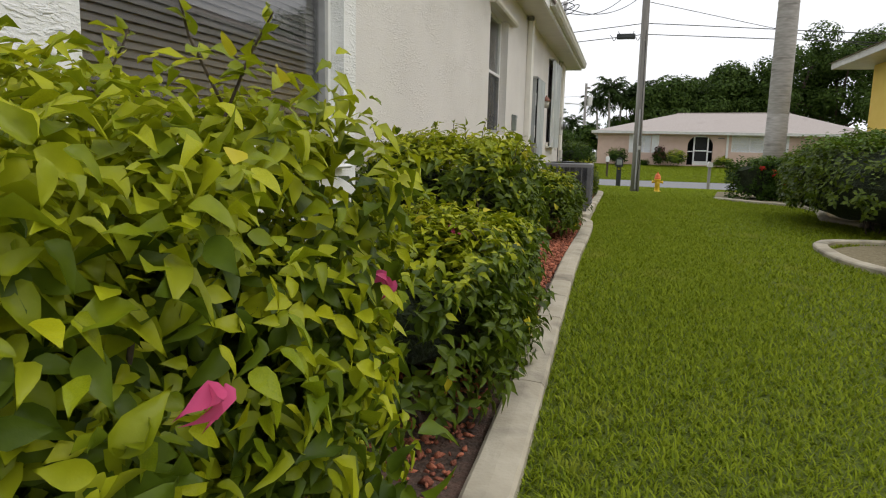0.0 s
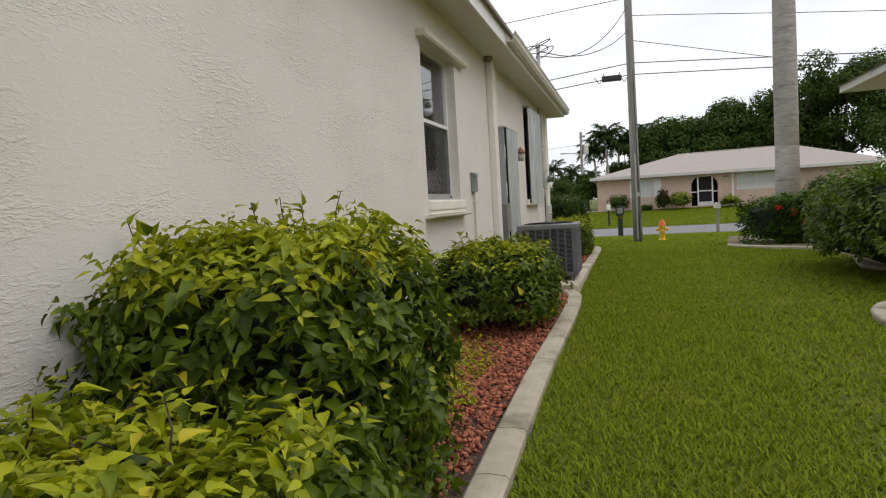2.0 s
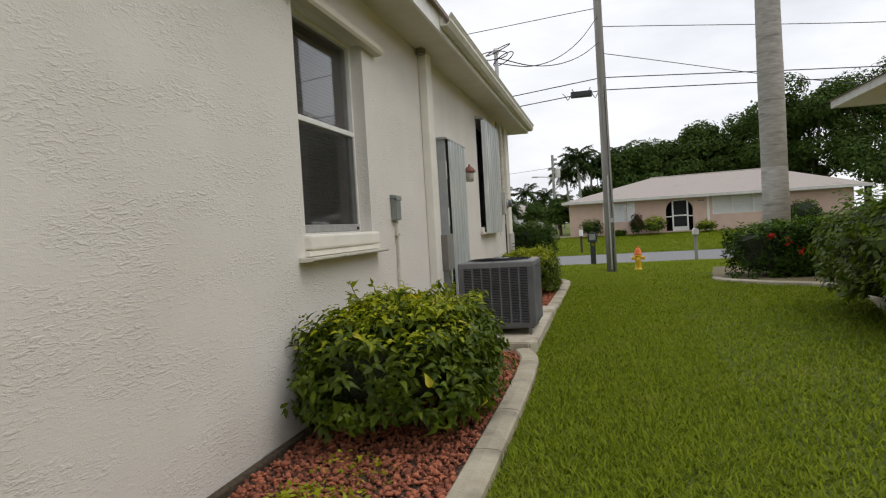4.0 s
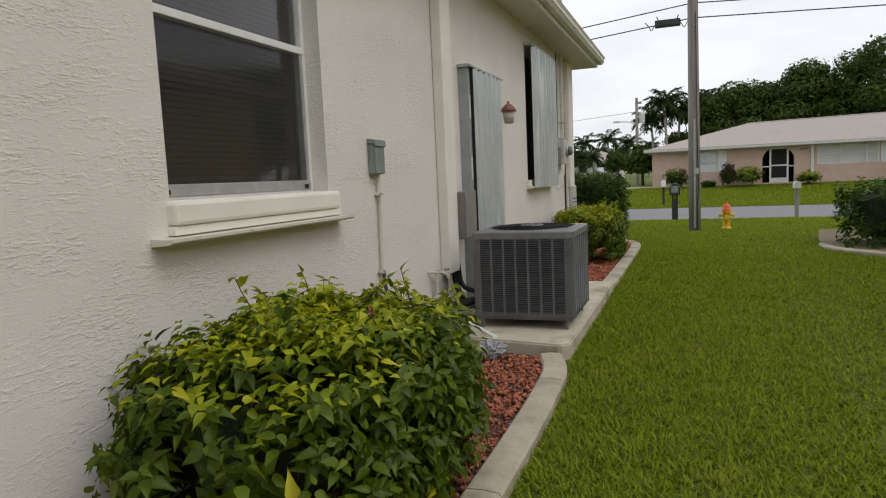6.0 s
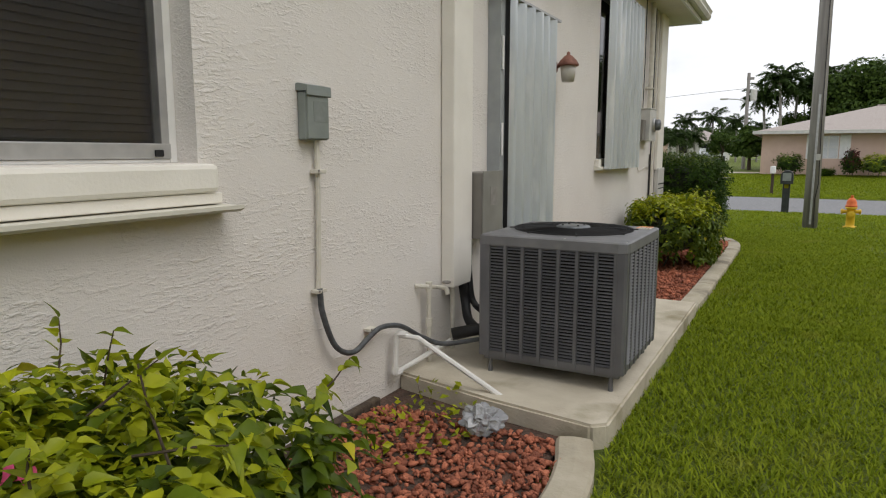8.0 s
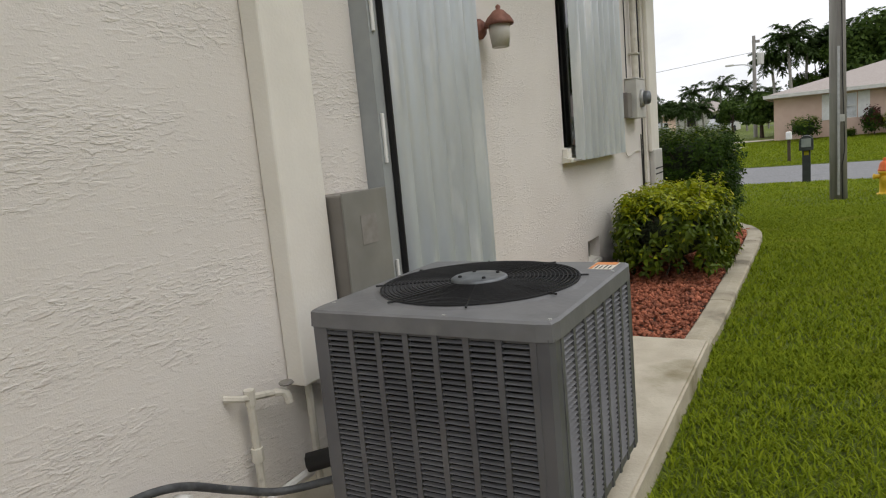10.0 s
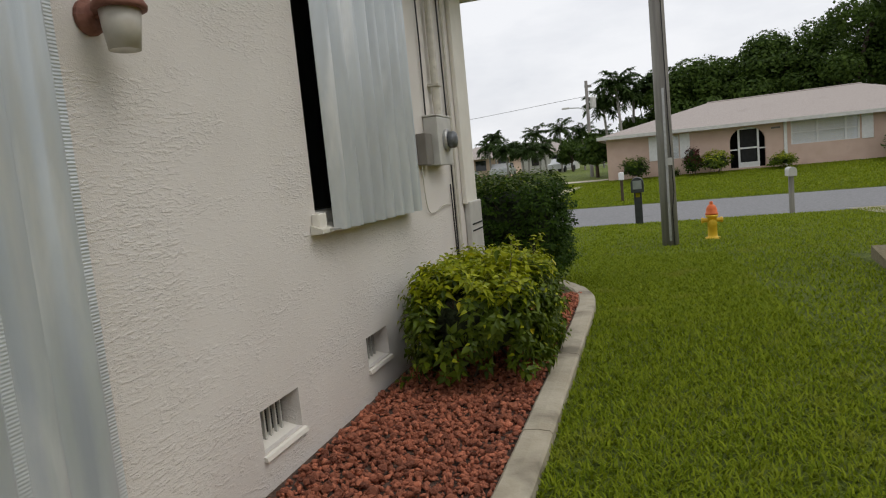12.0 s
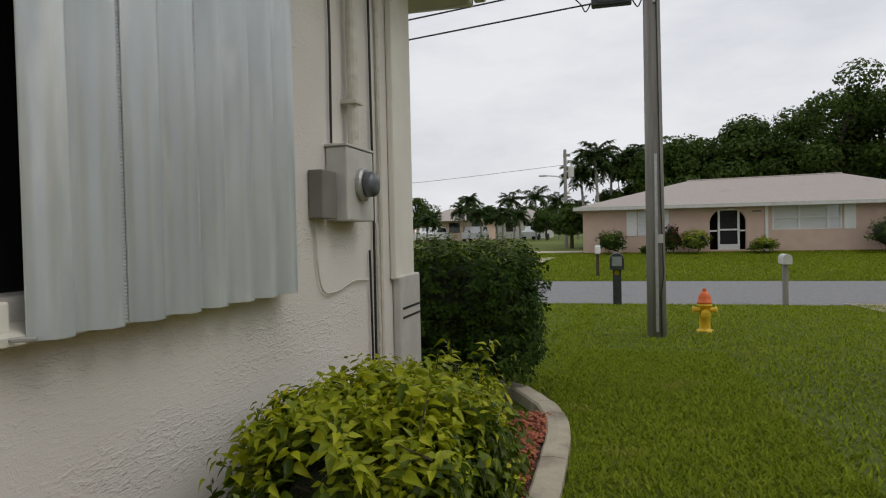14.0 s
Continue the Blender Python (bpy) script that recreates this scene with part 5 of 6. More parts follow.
def frond(length, az, lift, bend, base, rng, n=44):
    """Arrays for one feather frond that leaves the crown at the angle lift and arches down by bend: rib points and leaflets."""
    ts = np.linspace(0, 1, n)
    th = lift - bend * ts ** 1.3
    out = np.array([math.cos(az), math.sin(az), 0])
    tan = out * np.cos(th)[:, None] + np.array([0, 0, 1.0]) * np.sin(th)[:, None]
    rib = np.array(base) + np.cumsum(tan, 0) * (length / n)
    side = np.array([-math.sin(az), math.cos(az), 0])
    ps, ns, al = [], [], []
    for k in (-1, 1):
        ps.append(rib[3:])
        al.append(unit(k * side * 0.75 + tan[3:] * 0.7 + np.array([0, 0, -0.75]) + rng.normal(size=(n - 3, 3)) * 0.15))
        ns.append(unit(np.array([0, 0, 1.0]) + rng.normal(size=(n - 3, 3)) * 0.25))
    return rib, np.concatenate(ps), np.concatenate(ns), np.concatenate(al)


STRIP = np.array([(0, 0.06, 0), (0.5, 0.11, 0.02), (1, 0, -0.16), (0.5, -0.11, 0.02), (0, -0.06, 0)])
STRIP_F = np.array([(0, 1, 3), (0, 3, 4), (1, 2, 3)])


def palm_head(parent, base, length, count, seed, leaf_len=0.6, droop=0.9):
    rng = np.random.default_rng(seed)
    for k in range(count):
        az = k * 2.399 + rng.uniform(-0.2, 0.2)
        rib, p, n, a = frond(length * rng.uniform(0.8, 1.1), az, 1.3 - 1.8 * (k + 0.5) / count + rng.uniform(-0.15, 0.15), droop * rng.uniform(0.9, 1.7), base, rng)
        fr = part("frond", tubem(rib[::5], 0.02 * length / 2, 4, 0.3), M_PALMLEAF, parent)
        v, f = leaves(rng, p, n, a, rng.uniform(0.75, 1.1, len(p)) * leaf_len, STRIP, STRIP_F)
        link("feathering", mesh_np("feathering", v, f), fr, M_PALMLEAF, "", "stuff")


palm_head(palm, (0, 0, 10.7), 3.2, 13, 50, 0.8)

# ---- utility pole, cables, hydrant, mailboxes ----
pole = thing("utility_pole", "weathered grey wooden utility pole on the lawn", "utility pole", "utility poles", at=(1.93, 23.5, -0.27))
part("shaft", tubem([(0.0, 0, -0.1), (-0.015, 0, 3), (-0.03, 0, 6), (-0.05, 0, 10.5)], 0.135, 16, 0.72), M_POLE, pole, "", True)
part("ground_wire_cover", boxm(-0.02, 0.02, -0.152, -0.128, 0.1, 2.6, 0.004), M_ALU, pole, "grey conduit strip")
part("tag", boxm(0.02, 0.09, -0.148, -0.136, 1.35, 1.47, 0.003), M_METERGREY, pole, "small metal tag")
part("ground_wire", tubem([(0.06, -0.13, 0.02), (0.05, -0.135, 0.6), (0.09, -0.12, 0.9), (0.06, -0.125, 2.0), (0.03, -0.11, 5.0)], 0.008, 5), M_CABLE, pole)
part("bolt", tubem([(0, -0.2, 4.7), (0, 0.2, 4.7)], 0.015, 6), M_ALU, pole)


def cable(name_label, pts, r=0.014, n=14):
    tagged(part("overhead_cable", tubem(smooth_path(pts, n), r, 5), M_CABLE, None, name_label, True), category="cable", group="overhead cables")


def sag(a, b, s, r=0.013, label="black overhead cable strung between poles"):
    a, b = Vector(a), Vector(b)
    cable(label, [a + (b - a) * t - Vector((0, 0, s * 4 * t * (1 - t))) for t in (0, 0.25, 0.5, 0.75, 1)], r, 6)


PX, PY = 1.905, 23.5
sag((0.05, 17.0, EZ + 1.0), (PX, PY, 5.9), 0.35, 0.010, "black service drop cable to the roof mast")
sag((0.05, 17.0, EZ + 0.9), (PX, PY, 6.6), 0.5, 0.010, "black service drop cable to the roof mast")
for zz, s in ((4.62, 0.55), (4.95, 0.7)):
    sag((PX, PY, zz), (-28, 22.4, zz - 2.2), s * 0.5)
    sag((PX, PY, zz), (38, 24.2, zz - 0.1), s)
sag((PX, PY, 6.3), (38, 24.2, 6.6), 1.3, 0.01)
sag((PX, PY, 5.6), (30, 35, 5.2), 1.2, 0.010)
sag((PX, PY, 6.8), (-28, 22.4, 7.6), 1.0, 0.01)
cl = thing("splice_case", "black cable splice case hanging beside the pole", "splice case", at=(1.36, PY, 4.56))
part("case", boxm(-0.28, 0.28, -0.075, 0.075, -0.075, 0.085, 0.02), M_MAILDARK, cl)
part("case_rib", boxm(-0.20, 0.20, -0.082, 0.082, -0.04, 0.0, 0.008), M_MAILDARK, cl)
for s in (-1, 1):
    part("hanger", tubem([(s * 0.2, 0, 0.08), (s * 0.24, 0, 0.17)], 0.012, 5), M_CABLE, cl)
    part("cable_loop", tubem(smooth_path([(s * 0.28, 0, 0.0), (s * 0.36, 0, -0.12), (s * 0.42, 0, -0.02), (s * 0.5, 0, 0.07)], 5), 0.010, 5), M_CABLE, cl)

hy = thing("fire_hydrant", "yellow fire hydrant with an orange bonnet on the lawn", "fire hydrant", at=(2.645, 24.15, -0.277))
part("barrel", lathe(bmesh.new(), [(0.125, -0.03), (0.125, 0.03), (0.085, 0.035), (0.08, 0.06), (0.078, 0.38), (0.105, 0.385), (0.105, 0.42)], 20), M_HYD_Y, hy, "yellow barrel", True)
part("bonnet", lathe(bmesh.new(), [(0.105, 0.422), (0.108, 0.45), (0.095, 0.46), (0.09, 0.52), (0.068, 0.575), (0.04, 0.60)], 20), M_HYD_O, hy, "orange domed bonnet", True)
part("operating_nut", lathe(bmesh.new(), [(0.028, 0.60), (0.028, 0.645), (0.02, 0.655)], 6), M_HYD_O, hy, "orange operating nut")
for s in (-1, 1):
    part("outlet", lathe(bmesh.new(), [(0.038, 0), (0.038, 0.07), (0.05, 0.07), (0.05, 0.10), (0.025, 0.11)], 12), M_HYD_Y, hy).matrix_basis = pose(s * 0.07, 0, 0.33, 0, 90 * s, 0)
part("pumper_outlet", lathe(bmesh.new(), [(0.058, 0), (0.058, 0.07), (0.07, 0.07), (0.07, 0.095), (0.03, 0.105)], 14), M_HYD_Y, hy).matrix_basis = pose(0, -0.07, 0.28, 90, 0, 0)

mb = thing("mailbox", "dark green plastic mailbox on a matching post by the street", "mailbox", "mailboxes", at=(1.38, 28.35, -0.36))
part("post", boxm(-0.09, 0.09, -0.08, 0.08, -0.05, 0.82, 0.015), M_MAILDARK, mb)
bm = bmesh.new()
arch = [(-0.15, 0.78)] + [(-0.15 * math.cos(math.pi * k / 10), 0.98 + 0.15 * math.sin(math.pi * k / 10)) for k in range(11)] + [(0.15, 0.78)]
part("box", prism(bm, arch, -0.26, 0.26), M_MAILDARK, mb)
part("door_panel", boxm(-0.10, 0.10, -0.268, -0.262, 0.86, 1.06, 0.002), M_BOXGREY, mb, "grey door panel")
part("reflector", boxm(-0.05, 0.05, -0.09, -0.082, 0.66, 0.76, 0.002), M_YELLOW, mb, "yellow-green reflector")
mb = thing("mailbox", "small white mailbox on a wooden post across the lawn", "mailbox", "mailboxes", at=(4.72, 28.5, -0.36))
part("post", boxm(-0.05, 0.05, -0.05, 0.05, -0.05, 0.86, 0.006), M_POLE, mb)
part("box", prism(bmesh.new(), [(-0.085, 0.86)] + [(-0.085 * math.cos(math.pi * k / 8), 0.98 + 0.085 * math.sin(math.pi * k / 8)) for k in range(9)] + [(0.085, 0.86)], -0.22, 0.22), M_METERGREY, mb)
mb = thing("mailbox", "small white mailbox on a brown post across the street", "mailbox", "mailboxes", at=(0.75, 36.2, -0.28))
part("post", boxm(-0.05, 0.05, -0.05, 0.05, -0.05, 0.75, 0.006), M_TWIG, mb)
part("box", boxm(-0.09, 0.09, -0.2, 0.2, 0.75, 1.02, 0.03), M_WHITE, mb)

# ---- pink house across the street ----
FY = 43.0
ph = thing("pink_house", "low salmon stucco house with a hip roof across the street", "house", "houses across the street")
holes_x = [(2.25, 3.05, 0.98, 2.0), (5.12, 6.52, 0.33, 2.05), (7.5, 10.05, 1.12, 2.1)]
bm = wall_face(bmesh.new(), 0.0, 0.25, -0.05, 14.3, 0.1, 2.2, holes_x)
for v in bm.verts:
    v.co = Vector((v.co.y, FY + v.co.x, v.co.z))
part("wall", bm, M_PINKWALL, ph)
part("wall", boxm(-0.05, 0.2, FY + 0.252, FY + 9, 0.1, 2.2), M_PINKWALL, ph)
part("wall", boxm(14.05, 14.3, FY + 0.252, FY + 9, 0.1, 2.2), M_PINKWALL, ph)
part("wall", boxm(-0.05, 14.3, FY + 9.002, FY + 9.2, 0.1, 2.2), M_PINKWALL, ph)
# Porch shade put in as a near-black sheet behind the entry.
part("porch_shade_sheet", boxm(4.9, 6.8, FY + 0.9, FY + 1.0, 0.1, 2.2), M_DARK, ph, "near-black sheet painted as the shaded porch interior")
bm = bmesh.new()
e0, e1, f0, f1, ez, rz = -0.4, 15.0, FY - 0.65, FY + 9.8, 2.2, 3.62
a = [bm.verts.new(c) for c in ((e0, f0, ez), (e1, f0, ez), (e1, f1, ez), (e0, f1, ez), (e0 + 5.1, FY + 4.6, rz - 0.1), (e1 - 3.6, FY + 4.6, rz))]
for idx in ((0, 1, 5, 4), (1, 2, 5), (2, 3, 4, 5), (3, 0, 4), (3, 2, 1, 0)):
    bm.faces.new([a[i] for i in idx])
part("roof", bm, M_FARROOF, ph, "tan-grey shingle hip roof")
part("fascia", boxm(e0, e1, f0 - 0.03, f0 - 0.004, ez - 0.12, ez + 0.03), M_METERGREY, ph, "pale fascia board")
part("fascia", boxm(e0 - 0.03, e0 - 0.004, f0, f1, ez - 0.12, ez + 0.03), M_METERGREY, ph, "pale fascia board")
part("ridge_tree_line_cap", tubem([(e0 + 5.1, FY + 4.6, rz - 0.1), (e1 - 3.6, FY + 4.6, rz)], 0.05, 6), M_FARROOF, ph)


def far_window(x0, x1, z0, z1, mull, name="window"):
    wdw = part(name, boxm(x0, x1, FY + 0.14, FY + 0.16, z0, z1), M_BLINDFAR, ph, "pale blinds behind glass")
    for x in mull:
        part("mullion", boxm(x - 0.035, x + 0.035, FY + 0.03, FY + 0.12, z0, z1), M_WHITE, wdw)
    for zz in (z0, (z0 + z1) / 2, z1):
        part("rail", boxm(x0, x1, FY + 0.03, FY + 0.11, zz - 0.025, zz + 0.025), M_WHITE, wdw)
    part("pane", boxm(x0, x1, FY + 0.115, FY + 0.12, z0, z1), M_PANECLEAR, wdw).visible_shadow = False


M_BLINDFAR = mat("pale_blinds", (0.74, 0.77, 0.79), (0.86, 0.88, 0.89), scale=3, rough=0.6, stretch=(0.3, 1, 14))
far_window(2.25, 3.05, 0.98, 2.0, (2.25, 3.05, 2.65))
far_window(7.5, 10.05, 1.12, 2.1, (7.53, 8.5, 9.55, 10.02))
for x in (1.78, 3.08, 10.1):
    part("shutter", boxm(x, x + 0.42, FY - 0.05, FY - 0.005, 0.96 if x < 9 else 1.1, 2.04 if x < 9 else 2.12, 0.01), M_WHITE, ph, "white louvred shutter")
part("downspout", boxm(7.22, 7.34, FY - 0.09, FY - 0.005, 0.15, 2.15, 0.01), M_WHITE, ph)
pd = part("screen_door", boxm(5.44, 6.28, FY + 0.1, FY + 0.13, 0.33, 2.03), M_DARK, ph, "dark screened entry door with white frame")
for x in (5.44, 6.2):
    part("stile", boxm(x, x + 0.08, FY + 0.05, FY + 0.1, 0.33, 2.03), M_WHITE, pd)
for zz, h in ((0.33, 0.22), (1.12, 0.07), (1.95, 0.08)):
    part("rail", boxm(5.44, 6.28, FY + 0.04, FY + 0.098, zz, zz + h), M_WHITE, pd)
for s, x in ((1, 5.12), (-1, 6.52)):
    bm = bmesh.new()
    pts = [(x, 2.06)] + [(x + s * 0.7 * (1 - math.cos(math.pi / 2 * k / 8)), 1.45 + 0.6 * math.sin(math.pi / 2 * k / 8)) for k in range(9)]
    prism(bm, [(u, v) for u, v in pts], FY - 0.01, FY + 0.2)
    part("arch_corner", bm, M_PINKWALL, ph)
    part("side_mullion", boxm(min(x, x + s * 0.3), max(x, x + s * 0.3), FY + 0.05, FY + 0.08, 1.08, 1.14), M_WHITE, ph)
part("number_bars", boxm(6.75, 7.1, FY - 0.02, FY - 0.004, 1.86, 1.93), M_BOXBROWN, ph, "dark bars of a house sign")

FS = "foundation shrubs of the pink house"
for k, (x, y, r, h, m1, m2, lb) in enumerate(((1.15, 42.2, 0.55, 1.05, M_DEEP, M_LEAF, "round dark green shrub by the pink wall"), (3.55, 42.3, 0.36, 1.30, M_TWIG, M_BURGUNDY, "dark reddish shrub by the pink wall"), (4.45, 42.2, 0.6, 1.0, M_LEAF, M_LIME, "light green shrub by the entry"), (7.0, 42.2, 0.55, 0.62, M_LEAF, M_LIME, "low spreading green shrub by the entry"), (2.6, 42.4, 0.28, 0.35, M_DEEP, M_LEAF, "small dark plant by the pink wall"), (11.6, 42.0, 0.95, 1.45, M_DEEP, M_LEAF, "large round dark green shrub at the house end"), (14.4, 41.7, 1.3, 0.85, M_LEAF, M_LIME, "low light green shrub at the house end"))):
    gz0 = ground_z(y)
    shrub("foundation_shrub", lb, (x - r, y - r * 0.8, gz0), (x + r, y + r * 0.8, gz0 + h), 800, 0.13, 60 + k, FS, lime=0.4, lime_mat=m2, leaf=m1 if m1 is not M_TWIG else M_DEEP, power=2.2, shape=LEAF4, shape_f=LEAF4_F, stems=4, shrink=0.18, lump=0.12, category="shrub")

# ---- yellow house next door ----
yh = thing("yellow_house", "yellow stucco neighbouring house with a pale eave", "house", "neighbouring houses")
part("wall", boxm(7.12, 7.5, 2.0, 19.6, -0.2, 3.17), M_YEL_WALL, yh)
part("wall", boxm(7.5, 16, 19.4, 19.6, -0.2, 3.17), M_YEL_WALL, yh)
part("wall", boxm(7.5, 16, 2.0, 2.2, -0.2, 3.17), M_YEL_WALL, yh)
part("soffit", boxm(6.45, 16.8, 1.2, 20.4, 3.18, 3.205), M_METERGREY, yh, "grey soffit")
part("fascia", boxm(6.42, 6.448, 1.2, 20.4, 3.17, 3.32), M_METERGREY, yh, "pale fascia board")
part("fascia", boxm(6.42, 16.8, 20.402, 20.43, 3.17, 3.32), M_METERGREY, yh, "pale fascia board")
bm = bmesh.new()
a = [bm.verts.new(c) for c in ((6.36, 1.1, 3.32), (6.36, 20.5, 3.32), (16.9, 20.5, 3.32), (16.9, 1.1, 3.32), (11.6, 6.4, 5.1), (11.6, 15.2, 5.1))]
for idx in ((0, 1, 5, 4), (1, 2, 5), (2, 3, 4, 5), (3, 0, 4), (3, 2, 1, 0)):
    bm.faces.new([a[i] for i in idx])
bmesh.ops.recalc_face_normals(bm, faces=bm.faces)
part("roof", bm, M_SHINGLE, yh, "brown shingle hip roof")

# ---- trees behind the pink house ----


def tree(label, x, y, h, r, seed, n=2600, ls=0.42, name="broadleaf_tree", trunk=0.28, m=None, group="trees behind the pink house"):
    rng = np.random.default_rng(seed)
    g = ground_z(y)
    t = thing(name, label, "tree", group, at=(x, y, g))
    th = h * 0.42
    part("trunk", tubem(smooth_path([(0, 0, -0.1), (rng.normal() * 0.15, 0, th * 0.5), (0, 0, th)], 4), trunk, 9, 0.6), M_TWIG, t)
    clumps = []
    for k in range(24):
        az, el = rng.uniform(0, 6.283), rng.uniform(0.05, 1.0)
        d = np.array([math.cos(az) * r * math.sqrt(1 - 0.75 * el ** 2), math.sin(az) * r * math.sqrt(1 - 0.75 * el ** 2), th * 0.75 + el * (h - th * 0.75) * 0.88]) * np.array([rng.uniform(0.45, 0.95)] * 2 + [1])
        clumps.append((d, rng.uniform(0.20, 0.42) * r))
        if k < 7:
            part("limb", tubem(smooth_path([(0, 0, th * 0.8), tuple(d * [0.45, 0.45, 0.75]), tuple(d)], 3), trunk * 0.4, 6, 0.3), M_TWIG, t)
    ps, ns = [], []
    for c, cr in clumps:
        dd = unit(rng.normal(size=(n // 24, 3)))
        ps.append(c + dd * cr * np.array([1.15, 1.15, 0.8]) * (rng.uniform(0.25, 1, len(dd)) ** 0.4)[:, None])
        ns.append(dd)
    p, nr = np.concatenate(ps), np.concatenate(ns)
    v, f = leaves(rng, p, unit(nr + rng.normal(size=nr.shape) * 0.5 + [0, 0, 0.5]), unit(rng.normal(size=nr.shape) + [0, 0, -0.3]), rng.uniform(0.6, 1.3, len(p)) * ls, LEAF4 * [1, 1.35, 1], LEAF4_F)
    link("crown", mesh_np("crown", v, f), t, m or M_TREE, "dense dark green leaves", "stuff")
    return t


for k, (x, y, h, r) in enumerate(((4.9, 57, 6.4, 2.7), (7.8, 58, 7.7, 3.0), (10.8, 58, 7.9, 3.1), (13.6, 57, 9.6, 3.4), (16.6, 57, 10.4, 3.8), (20.2, 58, 11.0, 4.4), (25.0, 57, 11.8, 5.2), (30.5, 57, 12.2, 5.6), (20.5, 50, 7.0, 3.6), (26, 48, 8.0, 4.2), (37, 56, 12, 6), (6.4, 61, 6.6, 3.4), (45, 54, 12, 6), (12.2, 61, 8.2, 4.2))):
    tree("large dark green broadleaf tree behind the pink house", x, y, h, r, 100 + k, n=13000, ls=0.22)

# palms and small trees down the side street
FP = "palms down the side street"


def far_palm(x, y, h, length, seed, count=14, droop=0.9, leaf_len=0.7, r=0.13):
    t = thing("coconut_palm", "distant palm with drooping feather fronds", "palm tree", FP, at=(x, y, ground_z(y)))
    lean = random.Random(seed).uniform(-0.3, 0.3)
    part("trunk", tubem(smooth_path([(0, 0, -0.1), (lean * 0.3, 0, h * 0.5), (lean, 0, h)], 4), r, 8, 0.7), M_BARK, t)
    palm_head(t, (lean, 0, h), length, count, seed, leaf_len, droop)


for k, (x, y, h, L) in enumerate(((-0.55, 56, 4.5, 1.3), (0.35, 55, 5.5, 1.5), (0.95, 57, 4.9, 1.6), (2.3, 58, 5.5, 1.6), (3.4, 58, 5.6, 1.6), (-13.3, 80, 4.2, 1.1), (-8.7, 80, 4.1, 1.5), (-6.5, 80, 4.3, 1.7), (-4.4, 82, 4.0, 1.4), (-2.6, 84, 3.4, 1.4), (-12.1, 72, 2.9, 1.3), (-11.0, 74, 2.7, 1.4), (-10.1, 70, 2.5, 1.2), (-9.2, 73, 2.7, 1.3), (-8.2, 70, 2.3, 1.2), (-7.2, 74, 2.4, 1.3), (-13.9, 66, 2.0, 1.1))):
    far_palm(x, y, h, L, 200 + k, count=17, leaf_len=0.5, r=0.1)
for k, (x, y, h, r) in enumerate(((1.7, 58, 5.6, 1.7), (2.9, 57, 5.8, 1.9), (-1.0, 50, 2.5, 0.9), (-5.2, 78, 2.9, 1.5), (-3.2, 84, 3.4, 1.8), (-18.2, 80, 4.9, 1.8), (-20.5, 78, 4.6, 2.0), (-24, 84, 5, 2.6), (-16, 112, 4.4, 2.8), (-9, 115, 4.6, 3.0), (-2, 112, 4.6, 3.0), (-12.5, 116, 4.6, 3.2), (-5.5, 118, 4.8, 3.2), (-30, 90, 5.2, 3.2), (1.5, 108, 5.2, 3.4))):
    tree("distant green tree along the side street", x, y, h, r, 300 + k, n=4200, ls=0.2 if y < 90 else 0.36, trunk=0.12, group="trees along the side street")

fp = thing("utility_pole", "distant dark utility pole with a street light", "utility pole", "utility poles", at=(-1.45, 52, 0.28))
part("shaft", tubem([(0, 0, 0), (0, 0, 5.6)], 0.11, 8, 0.8), M_POLE, fp)
part("transformer", lathe(bmesh.new(), [(0.16, 4.0), (0.18, 4.05), (0.18, 4.6), (0.12, 4.65)], 10, (0.32, 0, 0)), M_METERGREY, fp)
part("lamp_arm", tubem([(0, 0, 3.9), (-0.5, 0, 4.1), (-1.1, 0, 4.15)], 0.03, 6), M_ALU, fp)
part("lamp_head", boxm(-1.5, -1.05, -0.1, 0.1, 4.1, 4.2, 0.03), M_METERGREY, fp)
part("crossarm", boxm(-0.1, 0.3, -0.04, 0.04, 5.2, 5.35), M_POLE, fp)
sag((-1.45, 52, 5.0), (-40, 60, 5.4), 0.8, 0.012)

for k, (x, y, wd, col, hh) in enumerate(((-16.6, 84, 7.5, M_PINKWALL, 2.2), (-11.5, 96, 9, M_METERGREY, 2.4), (-28, 84, 10, M_PINKWALL, 2.4))):
    hs = thing("distant_house", "distant low house with a grey hip roof", "house", "houses down the side street", at=(x, y, 0.3))
    part("wall", boxm(-wd / 2, wd / 2, 0, 8, -0.3, hh), col, hs)
    bm = bmesh.new()
    a = [bm.verts.new(c) for c in ((-wd / 2 - 0.6, -0.6, hh), (wd / 2 + 0.6, -0.6, hh), (wd / 2 + 0.6, 8.6, hh), (-wd / 2 - 0.6, 8.6, hh), (-wd / 2 + 3, 4, hh + 1.5), (wd / 2 - 3, 4, hh + 1.5))]
    for idx in ((0, 1, 5, 4), (1, 2, 5), (2, 3, 4, 5), (3, 0, 4), (3, 2, 1, 0)):
        bm.faces.new([a[i] for i in idx])
    part("roof", bm, M_FARROOF, hs)
    for j in range(3):
        part("window", boxm(-wd / 2 + 1.2 + j * 2.6, -wd / 2 + 2.4 + j * 2.6, -0.05, -0.01, 0.9, 2.0), M_GLASS, hs)

